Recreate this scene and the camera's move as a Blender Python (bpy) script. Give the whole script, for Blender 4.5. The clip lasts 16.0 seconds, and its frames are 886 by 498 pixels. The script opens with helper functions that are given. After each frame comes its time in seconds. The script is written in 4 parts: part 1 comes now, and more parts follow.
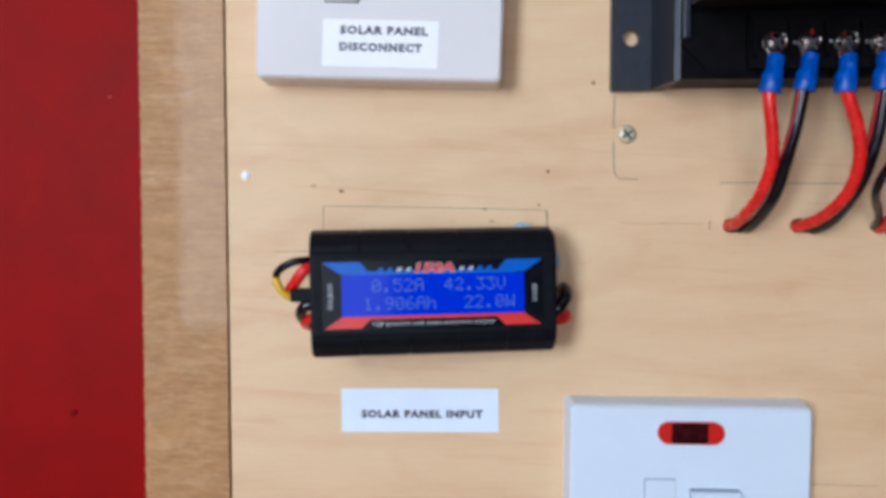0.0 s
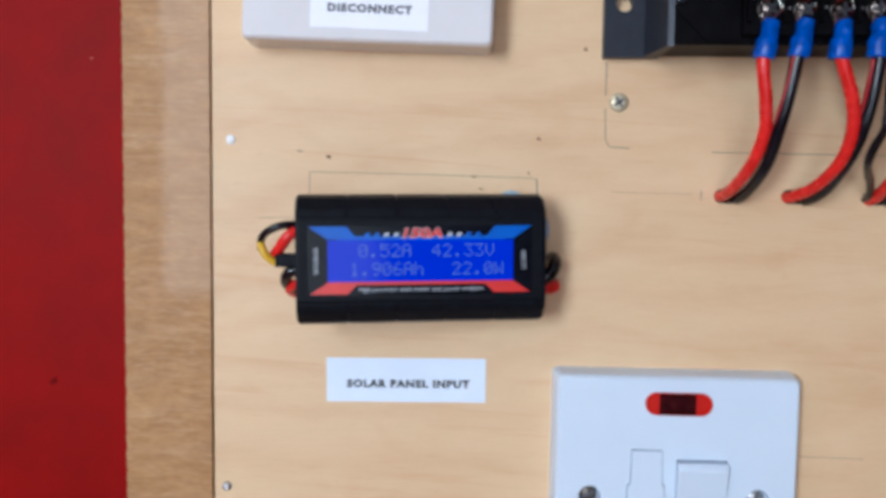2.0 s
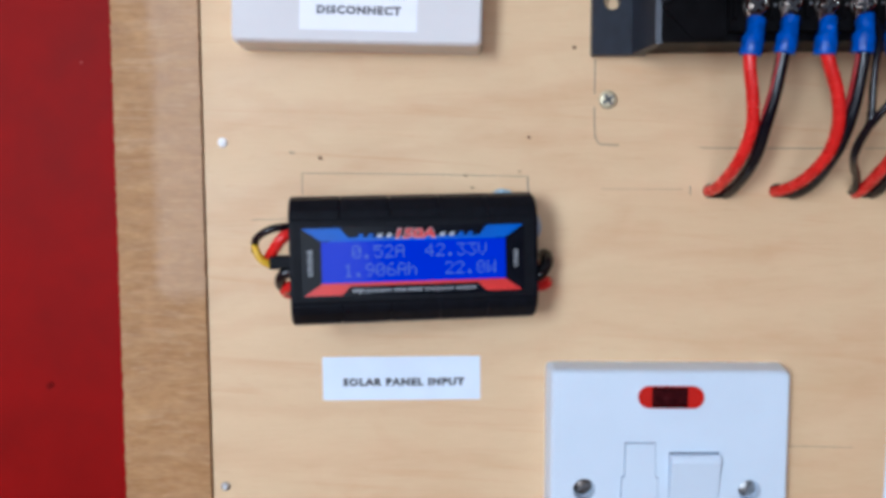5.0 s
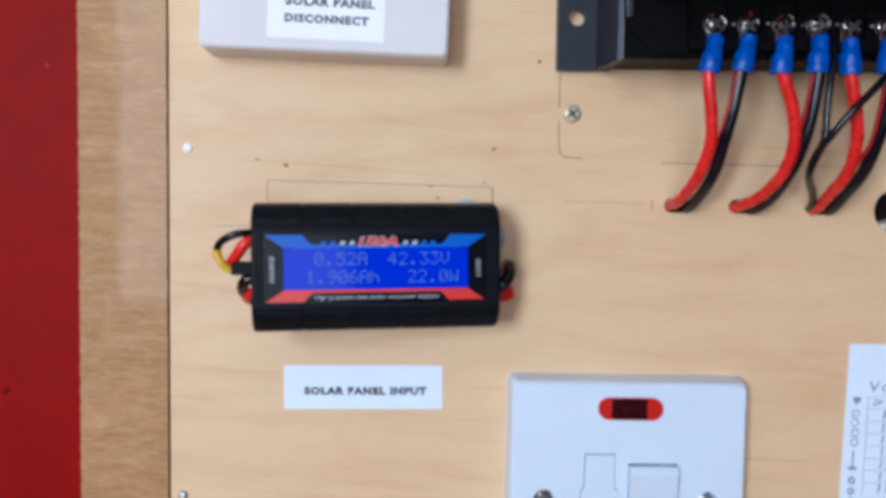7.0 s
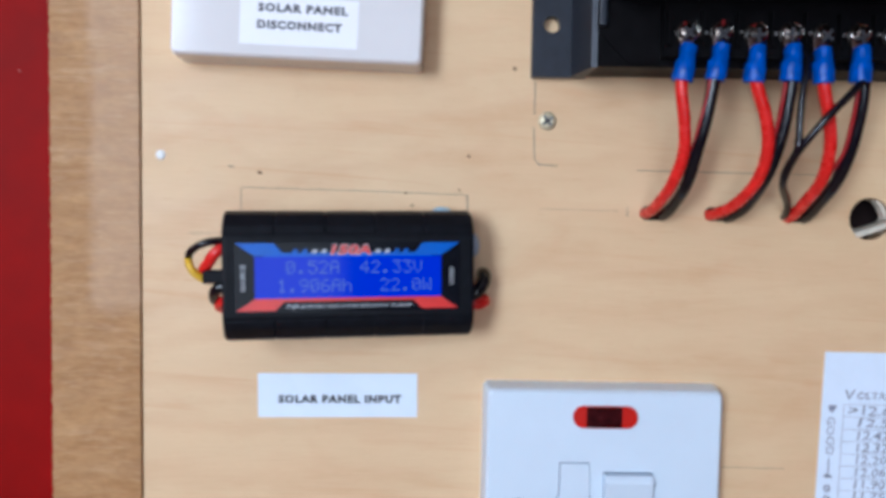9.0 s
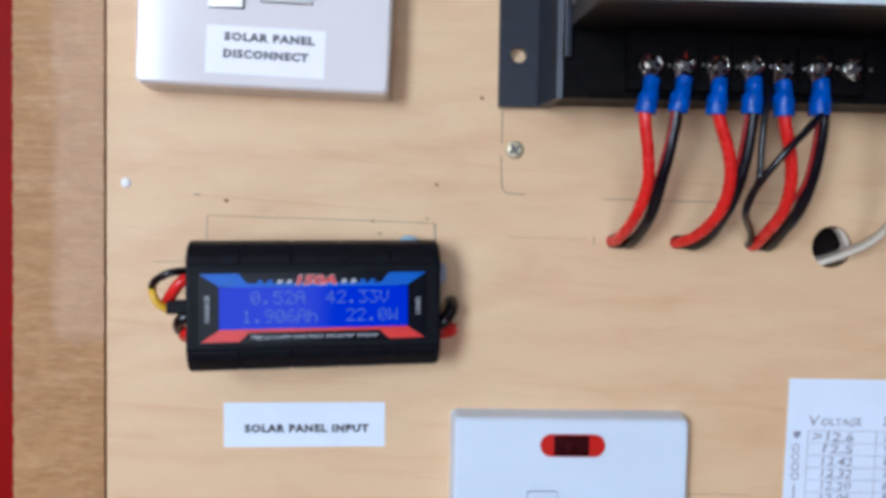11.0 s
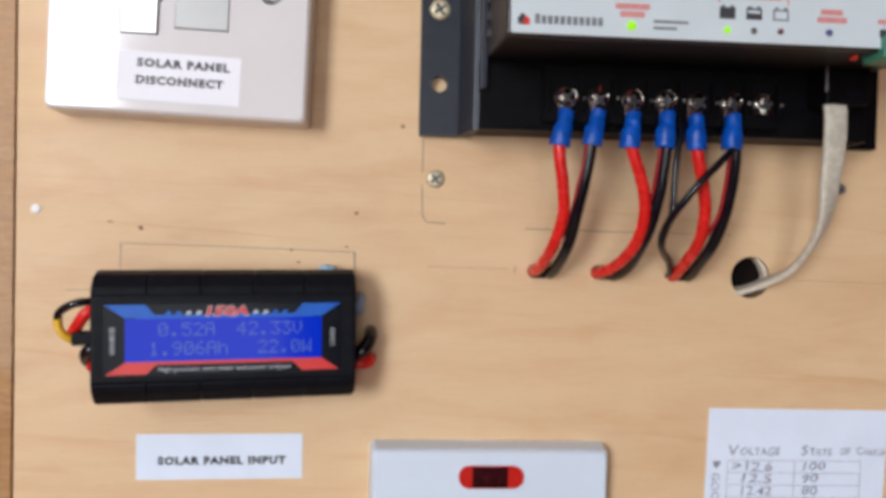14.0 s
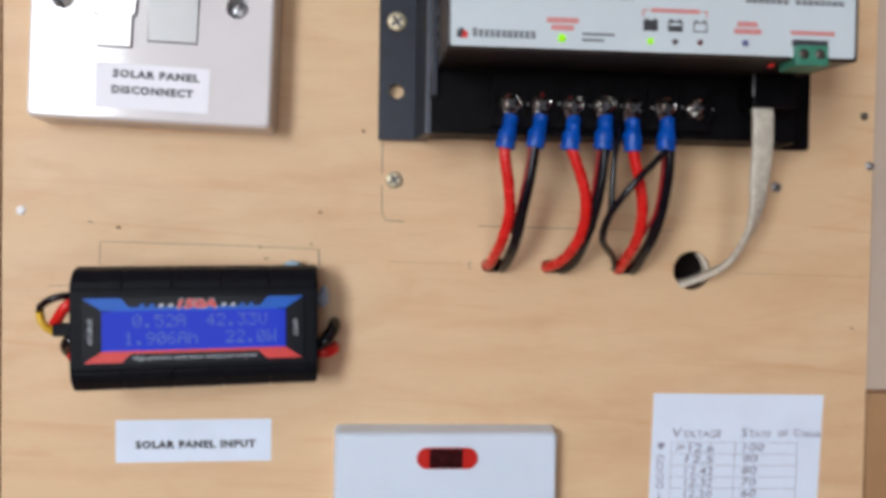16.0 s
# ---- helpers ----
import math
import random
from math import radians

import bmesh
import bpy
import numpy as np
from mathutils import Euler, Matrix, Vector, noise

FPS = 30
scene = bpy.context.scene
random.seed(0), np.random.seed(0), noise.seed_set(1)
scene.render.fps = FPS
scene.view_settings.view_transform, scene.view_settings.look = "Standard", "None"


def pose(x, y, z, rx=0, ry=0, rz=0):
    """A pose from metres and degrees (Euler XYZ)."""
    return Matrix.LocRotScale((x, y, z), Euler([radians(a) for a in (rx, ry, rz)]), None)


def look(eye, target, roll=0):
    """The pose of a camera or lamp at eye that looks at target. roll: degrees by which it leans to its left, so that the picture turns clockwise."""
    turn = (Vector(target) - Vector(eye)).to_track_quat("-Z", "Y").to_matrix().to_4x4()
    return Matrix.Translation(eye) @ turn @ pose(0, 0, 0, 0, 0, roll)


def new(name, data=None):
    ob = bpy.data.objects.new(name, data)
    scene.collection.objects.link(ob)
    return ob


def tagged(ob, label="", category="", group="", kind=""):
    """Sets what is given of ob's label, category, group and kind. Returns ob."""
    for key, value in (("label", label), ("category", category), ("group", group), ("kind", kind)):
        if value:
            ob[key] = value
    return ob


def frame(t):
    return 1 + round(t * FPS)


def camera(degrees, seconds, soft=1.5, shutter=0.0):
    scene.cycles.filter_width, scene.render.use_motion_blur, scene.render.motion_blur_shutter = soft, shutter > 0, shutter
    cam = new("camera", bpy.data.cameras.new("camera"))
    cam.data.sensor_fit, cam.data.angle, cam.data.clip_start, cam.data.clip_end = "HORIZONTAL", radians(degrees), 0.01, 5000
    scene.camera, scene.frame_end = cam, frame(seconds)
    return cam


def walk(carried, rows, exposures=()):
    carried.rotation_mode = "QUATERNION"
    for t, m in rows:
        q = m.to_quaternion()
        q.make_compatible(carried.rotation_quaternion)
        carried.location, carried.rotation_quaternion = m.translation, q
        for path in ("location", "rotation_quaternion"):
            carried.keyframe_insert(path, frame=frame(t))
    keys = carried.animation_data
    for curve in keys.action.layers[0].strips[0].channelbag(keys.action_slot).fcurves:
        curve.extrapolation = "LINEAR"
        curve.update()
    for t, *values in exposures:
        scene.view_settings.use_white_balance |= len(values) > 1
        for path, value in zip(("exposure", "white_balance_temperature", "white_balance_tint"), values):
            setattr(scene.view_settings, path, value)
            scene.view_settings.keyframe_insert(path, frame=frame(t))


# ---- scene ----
cam = camera(62.0, 16.0, soft=4.0, shutter=0.5)
PATH = [
    (0, (0.08497, -0.26924, 1.38561), (0.03971, 0.72865, 1.33909), -0.04),
    (0.5, (0.08708, -0.27049, 1.37993), (0.04431, 0.72739, 1.33092), 0.28),
    (1, (0.08950, -0.26945, 1.37776), (0.05652, 0.72897, 1.33240), 0.42),
    (1.5, (0.08491, -0.26686, 1.37545), (0.06232, 0.73184, 1.32986), 0.76),
    (2, (0.08492, -0.26582, 1.37751), (0.05564, 0.73193, 1.31728), 0.65),
    (2.5, (0.07959, -0.26996, 1.38047), (0.03886, 0.72783, 1.32799), 0.57),
    (3, (0.08624, -0.26693, 1.37882), (0.05438, 0.73089, 1.32098), 0.11),
    (3.5, (0.08465, -0.26671, 1.37521), (0.05497, 0.73169, 1.32691), 0.18),
    (4, (0.08442, -0.26675, 1.37528), (0.05682, 0.73130, 1.31937), -0.11),
    (4.2, (0.08448, -0.26763, 1.37998), (0.05661, 0.72931, 1.30689), -0.30),
    (6.3, (0.08794, -0.26785, 1.38077), (0.09226, 0.72992, 1.31420), 0.60),
    (6.5, (0.08973, -0.26776, 1.37842), (0.09718, 0.73059, 1.32146), 0.74),
    (7, (0.09010, -0.26909, 1.37809), (0.09999, 0.72961, 1.32810), 0.77),
    (7.5, (0.09536, -0.26745, 1.37915), (0.10571, 0.73099, 1.32426), 0.95),
    (8, (0.09543, -0.26671, 1.37725), (0.10272, 0.73199, 1.32671), 1.00),
    (8.5, (0.09459, -0.27029, 1.37969), (0.10261, 0.72827, 1.32661), 0.83),
    (9, (0.09745, -0.26785, 1.38094), (0.11401, 0.73076, 1.33083), 0.84),
    (9.2, (0.09843, -0.26506, 1.38109), (0.11904, 0.73326, 1.32691), 0.92),
    (11.3, (0.10490, -0.26847, 1.38894), (0.15229, 0.72983, 1.35516), 1.06),
    (11.5, (0.10726, -0.26908, 1.39006), (0.16088, 0.72884, 1.35435), 1.27),
    (12, (0.11308, -0.27301, 1.39249), (0.17544, 0.72464, 1.36427), 1.59),
    (12.5, (0.11247, -0.27378, 1.39341), (0.17390, 0.72406, 1.37048), 1.72),
    (13, (0.11749, -0.27188, 1.39491), (0.18227, 0.72580, 1.37437), 1.48),
    (13.5, (0.12218, -0.26915, 1.39363), (0.19434, 0.72804, 1.37320), 1.38),
    (14, (0.12205, -0.26679, 1.39430), (0.19757, 0.73016, 1.37452), 1.28),
    (14.5, (0.11791, -0.26891, 1.39665), (0.18873, 0.72845, 1.38087), 1.53),
    (15, (0.11865, -0.27052, 1.39812), (0.18910, 0.72693, 1.38684), 1.66),
    (15.5, (0.12422, -0.27387, 1.40031), (0.19670, 0.72340, 1.38666), 1.45),
    (16, (0.13729, -0.28639, 1.39317), (0.21043, 0.71076, 1.37467), 0.91),
]
walk(cam, [(t, look(eye, target, roll)) for t, eye, target, roll in PATH],
     exposures=[(0, -0.02, 5680, 8), (9, 0.0, 5540, 8), (11.4, -0.02, 5600, 9), (12, 0.0, 6100, 9), (12.7, -0.03, 6350, 11), (14.8, -0.10, 6550, 12), (15.5, -0.14, 6500, 12), (16, -0.14, 6350, 11)])

# ---- world, sun, window light, exposure ----
world = bpy.data.worlds.new("world")
world.use_nodes = True
scene.world = world
wt = world.node_tree
sky = wt.nodes.new("ShaderNodeTexSky")
sky.sky_type = "NISHITA"
sky.sun_disc = False
sky.sun_elevation, sky.sun_rotation = radians(38), radians(200)
wt.nodes["Background"].inputs["Strength"].default_value = 0.1
wt.links.new(sky.outputs[0], wt.nodes["Background"].inputs["Color"])

sun_data = bpy.data.lights.new("sun", "SUN")
sun_data.energy, sun_data.angle, sun_data.color = 1.0, radians(10), (1.0, 0.95, 0.88)
sun = new("sun", sun_data)
sun.matrix_world = look((0, 6, 8), (0, 0, 0.5))

# daylight by two unseen windows behind the walker; the second is an added fill
# the second softens the shadows and gives the display its glare
WINDOWS = ((-1.66, -0.78, 1.10, 2.42, 65.0), (-0.42, 0.50, 0.75, 1.75, 12.0))      # x0, x1, z0, z1 of the opening, power
BACK = -2.4
for wx0, wx1, wz0, wz1, power in WINDOWS:
    day = bpy.data.lights.new("window_daylight", "AREA")
    day.shape, day.size, day.size_y = "RECTANGLE", wx1 - wx0 - 0.1, wz1 - wz0 - 0.1
    day.energy, day.color = power, (0.90, 0.96, 1.0)
    new("window_daylight", day).matrix_world = look(((wx0 + wx1) / 2, BACK - 0.02, (wz0 + wz1) / 2), ((wx0 + wx1) / 2, 0, (wz0 + wz1) / 2))
scene.view_settings.exposure = 0.0

# ---- materials ----
def mat(name, color, rough=0.5, metal=0.0, vary=0.06, scale=200.0, bump=0.0, bump_scale=900.0, coat=0.0, spec=0.5):
    """A plain surface with cloudy and fine variation and a fine relief."""
    m = bpy.data.materials.new(name)
    m.use_nodes = True
    t = m.node_tree
    b = t.nodes["Principled BSDF"]
    b.inputs["Roughness"].default_value = rough
    b.inputs["Metallic"].default_value = metal
    b.inputs["Coat Weight"].default_value = coat
    b.inputs["Coat Roughness"].default_value = 0.12
    b.inputs["Specular IOR Level"].default_value = spec
    co = t.nodes.new("ShaderNodeTexCoord")
    n = t.nodes.new("ShaderNodeTexNoise")
    n.inputs["Scale"].default_value = scale
    n.inputs["Detail"].default_value = 6
    t.links.new(co.outputs["Object"], n.inputs["Vector"])
    ramp = t.nodes.new("ShaderNodeValToRGB")
    lo = tuple(max(0, c * (1 - vary)) for c in color)
    hi = tuple(min(1, c * (1 + vary)) for c in color)
    ramp.color_ramp.elements[0].position, ramp.color_ramp.elements[1].position = 0.35, 0.65
    ramp.color_ramp.elements[0].color, ramp.color_ramp.elements[1].color = (*lo, 1), (*hi, 1)
    t.links.new(n.outputs["Fac"], ramp.inputs["Fac"])
    t.links.new(ramp.outputs["Color"], b.inputs["Base Color"])
    rr = t.nodes.new("ShaderNodeMapRange")
    rr.inputs["To Min"].default_value, rr.inputs["To Max"].default_value = max(0.02, rough - 0.06), min(1, rough + 0.06)
    t.links.new(n.outputs["Fac"], rr.inputs["Value"])
    t.links.new(rr.outputs["Result"], b.inputs["Roughness"])
    if bump:
        n2 = t.nodes.new("ShaderNodeTexNoise")
        n2.inputs["Scale"].default_value = bump_scale
        n2.inputs["Detail"].default_value = 4
        t.links.new(co.outputs["Object"], n2.inputs["Vector"])
        bp = t.nodes.new("ShaderNodeBump")
        bp.inputs["Strength"].default_value = bump
        bp.inputs["Distance"].default_value = 0.0004
        t.links.new(n2.outputs["Fac"], bp.inputs["Height"])
        t.links.new(bp.outputs["Normal"], b.inputs["Normal"])
    return m


def glow(name, color, strength, rough=0.35, spec=0.2):
    m = bpy.data.materials.new(name)
    m.use_nodes = True
    b = m.node_tree.nodes["Principled BSDF"]
    b.inputs["Base Color"].default_value = (*[c * 0.3 for c in color], 1)
    b.inputs["Emission Color"].default_value = (*color, 1)
    b.inputs["Emission Strength"].default_value = strength
    b.inputs["Roughness"].default_value = rough
    b.inputs["Specular IOR Level"].default_value = spec
    return m


def wood(name, stops, grain, fibre, figure, rough=0.5, fleck=0.25, fleck_color=(0.3, 0.17, 0.08), fibres=0.22, smear=None, band=22.0, band_mix=0.16, blotch=0.0, pores=0.0):
    """Wood: broad wavering figure, long grain and fine fibres. grain, fibre and figure are scales by x, y, z."""
    m = bpy.data.materials.new(name)
    m.use_nodes = True
    t = m.node_tree
    b = t.nodes["Principled BSDF"]
    co = t.nodes.new("ShaderNodeTexCoord")

    def tex(scale, detail=5.0, distort=0.0, rough_=0.55, lean=0.0):
        mp = t.nodes.new("ShaderNodeMapping")
        mp.vector_type = "TEXTURE" if lean else "POINT"
        if lean:
            mp.inputs["Rotation"].default_value = (0, radians(lean), 0)
            scale = tuple(1 / v for v in scale)
        mp.inputs["Scale"].default_value = scale
        t.links.new(co.outputs["Object"], mp.inputs["Vector"])
        n = t.nodes.new("ShaderNodeTexNoise")
        n.inputs["Scale"].default_value = 1.0
        n.inputs["Detail"].default_value = detail
        n.inputs["Roughness"].default_value = rough_
        n.inputs["Distortion"].default_value = distort
        t.links.new(mp.outputs["Vector"], n.inputs["Vector"])
        return n.outputs["Fac"]

    def blend(fac_socket, a, c, amount=1.0, kind="MIX"):
        mx = t.nodes.new("ShaderNodeMix")
        mx.data_type, mx.blend_type = "RGBA", kind
        if amount != 1.0:
            mul = t.nodes.new("ShaderNodeMath")
            mul.operation = "MULTIPLY"
            mul.inputs[1].default_value = amount
            t.links.new(fac_socket, mul.inputs[0])
            fac_socket = mul.outputs[0]
        t.links.new(fac_socket, mx.inputs["Factor"])
        for sock, v in ((mx.inputs["A"], a), (mx.inputs["B"], c)):
            if isinstance(v, tuple):
                sock.default_value = (*v, 1)
            else:
                t.links.new(v, sock)
        return mx.outputs["Result"]

    def ramp(fac_socket, p0, p1):
        r = t.nodes.new("ShaderNodeMapRange")
        r.inputs["From Min"].default_value, r.inputs["From Max"].default_value = p0, p1
        t.links.new(fac_socket, r.inputs["Value"])
        return r.outputs["Result"]

    fig = ramp(tex(figure, 3.0, 1.2), 0.3, 0.7)
    col = blend(fig, stops[0], stops[1])
    # flat-sawn bands that wander across the sheet
    wmap = t.nodes.new("ShaderNodeMapping")
    wmap.inputs["Scale"].default_value = (0.55, 1.0, 1.0)
    wmap.inputs["Rotation"].default_value = (0, radians(7), 0)
    t.links.new(co.outputs["Object"], wmap.inputs["Vector"])
    wv = t.nodes.new("ShaderNodeTexWave")
    wv.wave_type, wv.bands_direction, wv.wave_profile = "BANDS", "Z", "SIN"
    for key, value in (("Scale", band), ("Distortion", 13.0), ("Detail", 4.0), ("Detail Scale", 0.8), ("Detail Roughness", 0.55)):
        wv.inputs[key].default_value = value
    t.links.new(wmap.outputs["Vector"], wv.inputs["Vector"])
    col = blend(ramp(wv.outputs["Fac"], 0.45, 1.0), col, fleck_color, band_mix)
    blot = ramp(tex((26, 30, 44), 4.0, 0.8), 0.56, 0.74)
    col = blend(blot, col, fleck_color, blotch)
    gr = ramp(tex(grain, 6.0, 0.6), 0.38, 0.72)
    col = blend(gr, col, stops[2], 0.42)
    vein = ramp(tex((grain[0] * 0.8, grain[1], grain[2] * 1.4), 3.0, 1.6), 0.52, 0.80)
    col = blend(vein, col, fleck_color, fleck)
    fb = ramp(tex(fibre, 3.0), 0.3, 0.75)
    col = blend(fb, col, stops[3], fibres)
    if pores:
        # short dark dashes and long thin growth lines that lean a little across the sheet
        pore = ramp(tex((150, 200, 1300), 2.0), 0.62, 0.78)
        col = blend(pore, col, fleck_color, pores)
        lines = ramp(tex((7.0, 20, 150), 4.0, 1.4, lean=4.0), 0.60, 0.70)
        col = blend(lines, col, (fleck_color[0] * 1.08, fleck_color[1] * 1.02, fleck_color[2]), pores * 0.8)
    if smear:
        # a rubbed-in pale coat with a ragged lower end and one ragged side
        sep = t.nodes.new("ShaderNodeSeparateXYZ")
        t.links.new(co.outputs["Object"], sep.inputs[0])
        wob = tex((140, 50, 140), 4.0)

        def past(socket, at, soft_, wobble):
            ad = t.nodes.new("ShaderNodeMath")
            ad.operation = "MULTIPLY_ADD"
            ad.inputs[1].default_value = wobble
            t.links.new(wob, ad.inputs[0])
            t.links.new(socket, ad.inputs[2])
            return ramp(ad.outputs[0], at + wobble / 2 - soft_, at + wobble / 2 + soft_)

        both = t.nodes.new("ShaderNodeMath")
        both.operation = "MULTIPLY"
        t.links.new(past(sep.outputs["Z"], smear[1], 0.0030, 0.009), both.inputs[0])
        t.links.new(past(sep.outputs["X"], smear[0], 0.0020, 0.009), both.inputs[1])
        col = blend(both.outputs[0], col, smear[2], 0.25)
    t.links.new(col, b.inputs["Base Color"])
    rr = t.nodes.new("ShaderNodeMapRange")
    rr.inputs["To Min"].default_value, rr.inputs["To Max"].default_value = rough - 0.1, rough + 0.12
    t.links.new(gr, rr.inputs["Value"])
    t.links.new(rr.outputs["Result"], b.inputs["Roughness"])
    bp = t.nodes.new("ShaderNodeBump")
    bp.inputs["Strength"].default_value = 0.25
    bp.inputs["Distance"].default_value = 0.0003
    t.links.new(fb, bp.inputs["Height"])
    t.links.new(bp.outputs["Normal"], b.inputs["Normal"])
    b.inputs["Specular IOR Level"].default_value = 0.3
    return m


M_PLY = wood("birch_plywood", [(0.705, 0.502, 0.298), (0.645, 0.434, 0.246), (0.757, 0.552, 0.341), (0.777, 0.580, 0.363)],
             (14, 30, 46), (70, 200, 1100), (11, 9, 26), 0.52, 0.30, (0.54, 0.270, 0.130), band=17.0, band_mix=0.19, blotch=0.26, pores=0.34)
M_STRIP = wood("rough_sawn_strip", [(0.330, 0.158, 0.052), (0.44, 0.232, 0.086), (0.66, 0.425, 0.215), (0.20, 0.086, 0.028)],
               (70, 60, 300), (260, 300, 1100), (60, 20, 34), 0.62, 0.42, (0.68, 0.49, 0.31), fibres=0.40, smear=(-0.0250, 1.3440, (0.68, 0.51, 0.37)), band_mix=0.08)
M_BROWN = wood("brown_timber", [(0.36, 0.20, 0.095), (0.42, 0.245, 0.12), (0.49, 0.30, 0.155), (0.28, 0.15, 0.07)],
               (60, 60, 14), (800, 300, 60), (22, 9, 5), 0.55)
M_RED = mat("red_satin_paint", (0.228, 0.0022, 0.0016), 0.52, spec=0.058, vary=0.10, scale=35, bump=0.12, bump_scale=350)
M_CREAM = mat("cream_wall_paint", (0.62, 0.55, 0.45), 0.8, vary=0.05, scale=20, bump=0.15, bump_scale=300)
M_TAN = mat("pinkish_tan_wall_paint", (0.50, 0.40, 0.32), 0.8, vary=0.06, scale=30, bump=0.15, bump_scale=300)
M_CEIL = mat("white_ceiling_paint", (0.75, 0.74, 0.71), 0.85, vary=0.03, scale=10)
M_FLOOR = mat("brown_floor", (0.34, 0.19, 0.10), 0.6, vary=0.15, scale=12)
M_WHITE_A = mat("warm_white_moulded_plastic", (0.725, 0.708, 0.712), 0.11, vary=0.012, scale=60, spec=0.5)
M_WHITE_B = mat("cool_white_moulded_plastic", (0.625, 0.72, 0.83), 0.34, vary=0.012, scale=60, spec=0.45)
# white rocker greyed: the dark it reflects is put into the colour
M_ROCKER_SHADE = mat("shaded_white_rocker_plastic", (0.55, 0.57, 0.57), 0.3, vary=0.02, scale=80)
M_GROOVE = mat("dark_moulding_gap", (0.12, 0.12, 0.13), 0.7)
M_PAPER = mat("white_label_paper", (0.71, 0.80, 0.93), 0.7, vary=0.02, scale=90, bump=0.1, bump_scale=1500)
M_LABEL = mat("bright_white_label_paper", (0.85, 0.86, 0.92), 0.6, vary=0.015, scale=90, bump=0.05, bump_scale=1500)
M_PINK = mat("pale_pink_speck", (0.36, 0.06, 0.05), 0.6)
M_SCUFF = mat("dark_red_scuff", (0.125, 0.003, 0.003), 0.8, vary=0.4, scale=900, spec=0.05)
M_EMBOSS = mat("embossed_plastic_letters", (0.58, 0.575, 0.59), 0.3)
# darker copy of the steel; the shade in the screw wells is its colour
M_DARKSCR = mat("shaded_steel_screw", (0.13, 0.11, 0.10), 0.4, metal=0.8, vary=0.3, scale=900)
M_INK = mat("black_print", (0.040, 0.040, 0.048), 0.6, vary=0.2, scale=900)
# greyer print for the label on the switch
M_INK_GREY = mat("grey_print", (0.085, 0.085, 0.10), 0.6, vary=0.3, scale=700)
M_PENCIL_FAINT = mat("faint_pencil", (0.40, 0.27, 0.17), 0.6, vary=0.25, scale=500)
M_PENCIL_MID = mat("soft_pencil", (0.30, 0.215, 0.15), 0.6, vary=0.3, scale=600)
M_PENCIL = mat("grey_pencil", (0.20, 0.155, 0.125), 0.6, vary=0.35, scale=700)
M_HAND = mat("blue_grey_handwriting", (0.22, 0.23, 0.31), 0.6, vary=0.5, scale=600)
M_FAINT = mat("faint_ruled_pencil", (0.38, 0.39, 0.46), 0.6, vary=0.3, scale=500)
M_CASE = mat("black_moulded_case", (0.0038, 0.0045, 0.0075), 0.45, vary=0.25, scale=300, bump=0.25, bump_scale=2500, spec=0.12)
M_PANEL = mat("glossy_black_panel", (0.005, 0.006, 0.010), 0.22, vary=0.2, scale=200, spec=0.10)
M_BLUE = mat("blue_panel_print", (0.002, 0.105, 0.52), 0.35, spec=0.3, vary=0.06, scale=150)
M_REDP = mat("red_panel_print", (0.62, 0.025, 0.02), 0.35, vary=0.06, scale=150)
M_WHITEP = mat("white_panel_print", (0.45, 0.48, 0.52), 0.4, vary=0.1, scale=900)
M_LCD = glow("blue_backlit_lcd", (0.002, 0.026, 0.52), 0.8, 0.09, 0.10)
M_DIGIT = glow("pale_lcd_digits", (0.065, 0.125, 0.46), 0.8)
M_ANOD = mat("dark_blue_grey_anodised_metal", (0.014, 0.0175, 0.028), 0.42, metal=0.3, vary=0.18, scale=250, bump=0.12, bump_scale=1800)
M_BLACKPL = mat("black_plastic_housing", (0.0042, 0.0038, 0.0046), 0.40, spec=0.06, vary=0.2, scale=200, bump=0.1, bump_scale=1500)
# black plastic browned and lifted: light reflected from the plywood is in its colour
M_HOOD_BOUNCE = mat("black_hood_with_plywood_bounce", (0.019, 0.0155, 0.0155), 0.38, spec=0.4, vary=0.2, scale=200, bump=0.1, bump_scale=1500)
M_FACE = mat("pale_grey_face_label", (0.575, 0.655, 0.69), 0.35, vary=0.02, scale=70)
M_REDTX = mat("red_face_print", (0.62, 0.25, 0.24), 0.5, vary=0.1, scale=800)
M_GREYTX = mat("grey_face_print", (0.17, 0.18, 0.20), 0.5, vary=0.2, scale=900)
M_LEDG = glow("lit_green_led", (0.36, 0.88, 0.01), 0.85)
M_LEDOFF = mat("unlit_led_lens", (0.10, 0.09, 0.09), 0.25, vary=0.2)
M_LEDR = mat("unlit_red_led_lens", (0.16, 0.05, 0.06), 0.25, vary=0.2)
M_LEDB = mat("unlit_blue_led_lens", (0.08, 0.09, 0.25), 0.2, vary=0.2)
M_GREEN = mat("green_connector_plastic", (0.045, 0.21, 0.14), 0.4, vary=0.1)
M_METAL = mat("bright_nickel", (0.72, 0.68, 0.62), 0.18, metal=1.0, vary=0.15, scale=500)
# near-black metal for the terminal plates and washers
M_DARKTERM = mat("dark_terminal_metal", (0.02, 0.015, 0.013), 0.3, metal=0.7, vary=0.4, scale=700)
M_BRASS = mat("brass_zinc_screw", (0.60, 0.53, 0.36), 0.45, metal=0.45, vary=0.2, scale=900)
M_STEEL = mat("dull_steel", (0.42, 0.42, 0.43), 0.35, metal=0.9, vary=0.2, scale=900)
M_COPPER = mat("dull_tinned_copper", (0.050, 0.020, 0.015), 0.4, metal=0.3, vary=0.2)
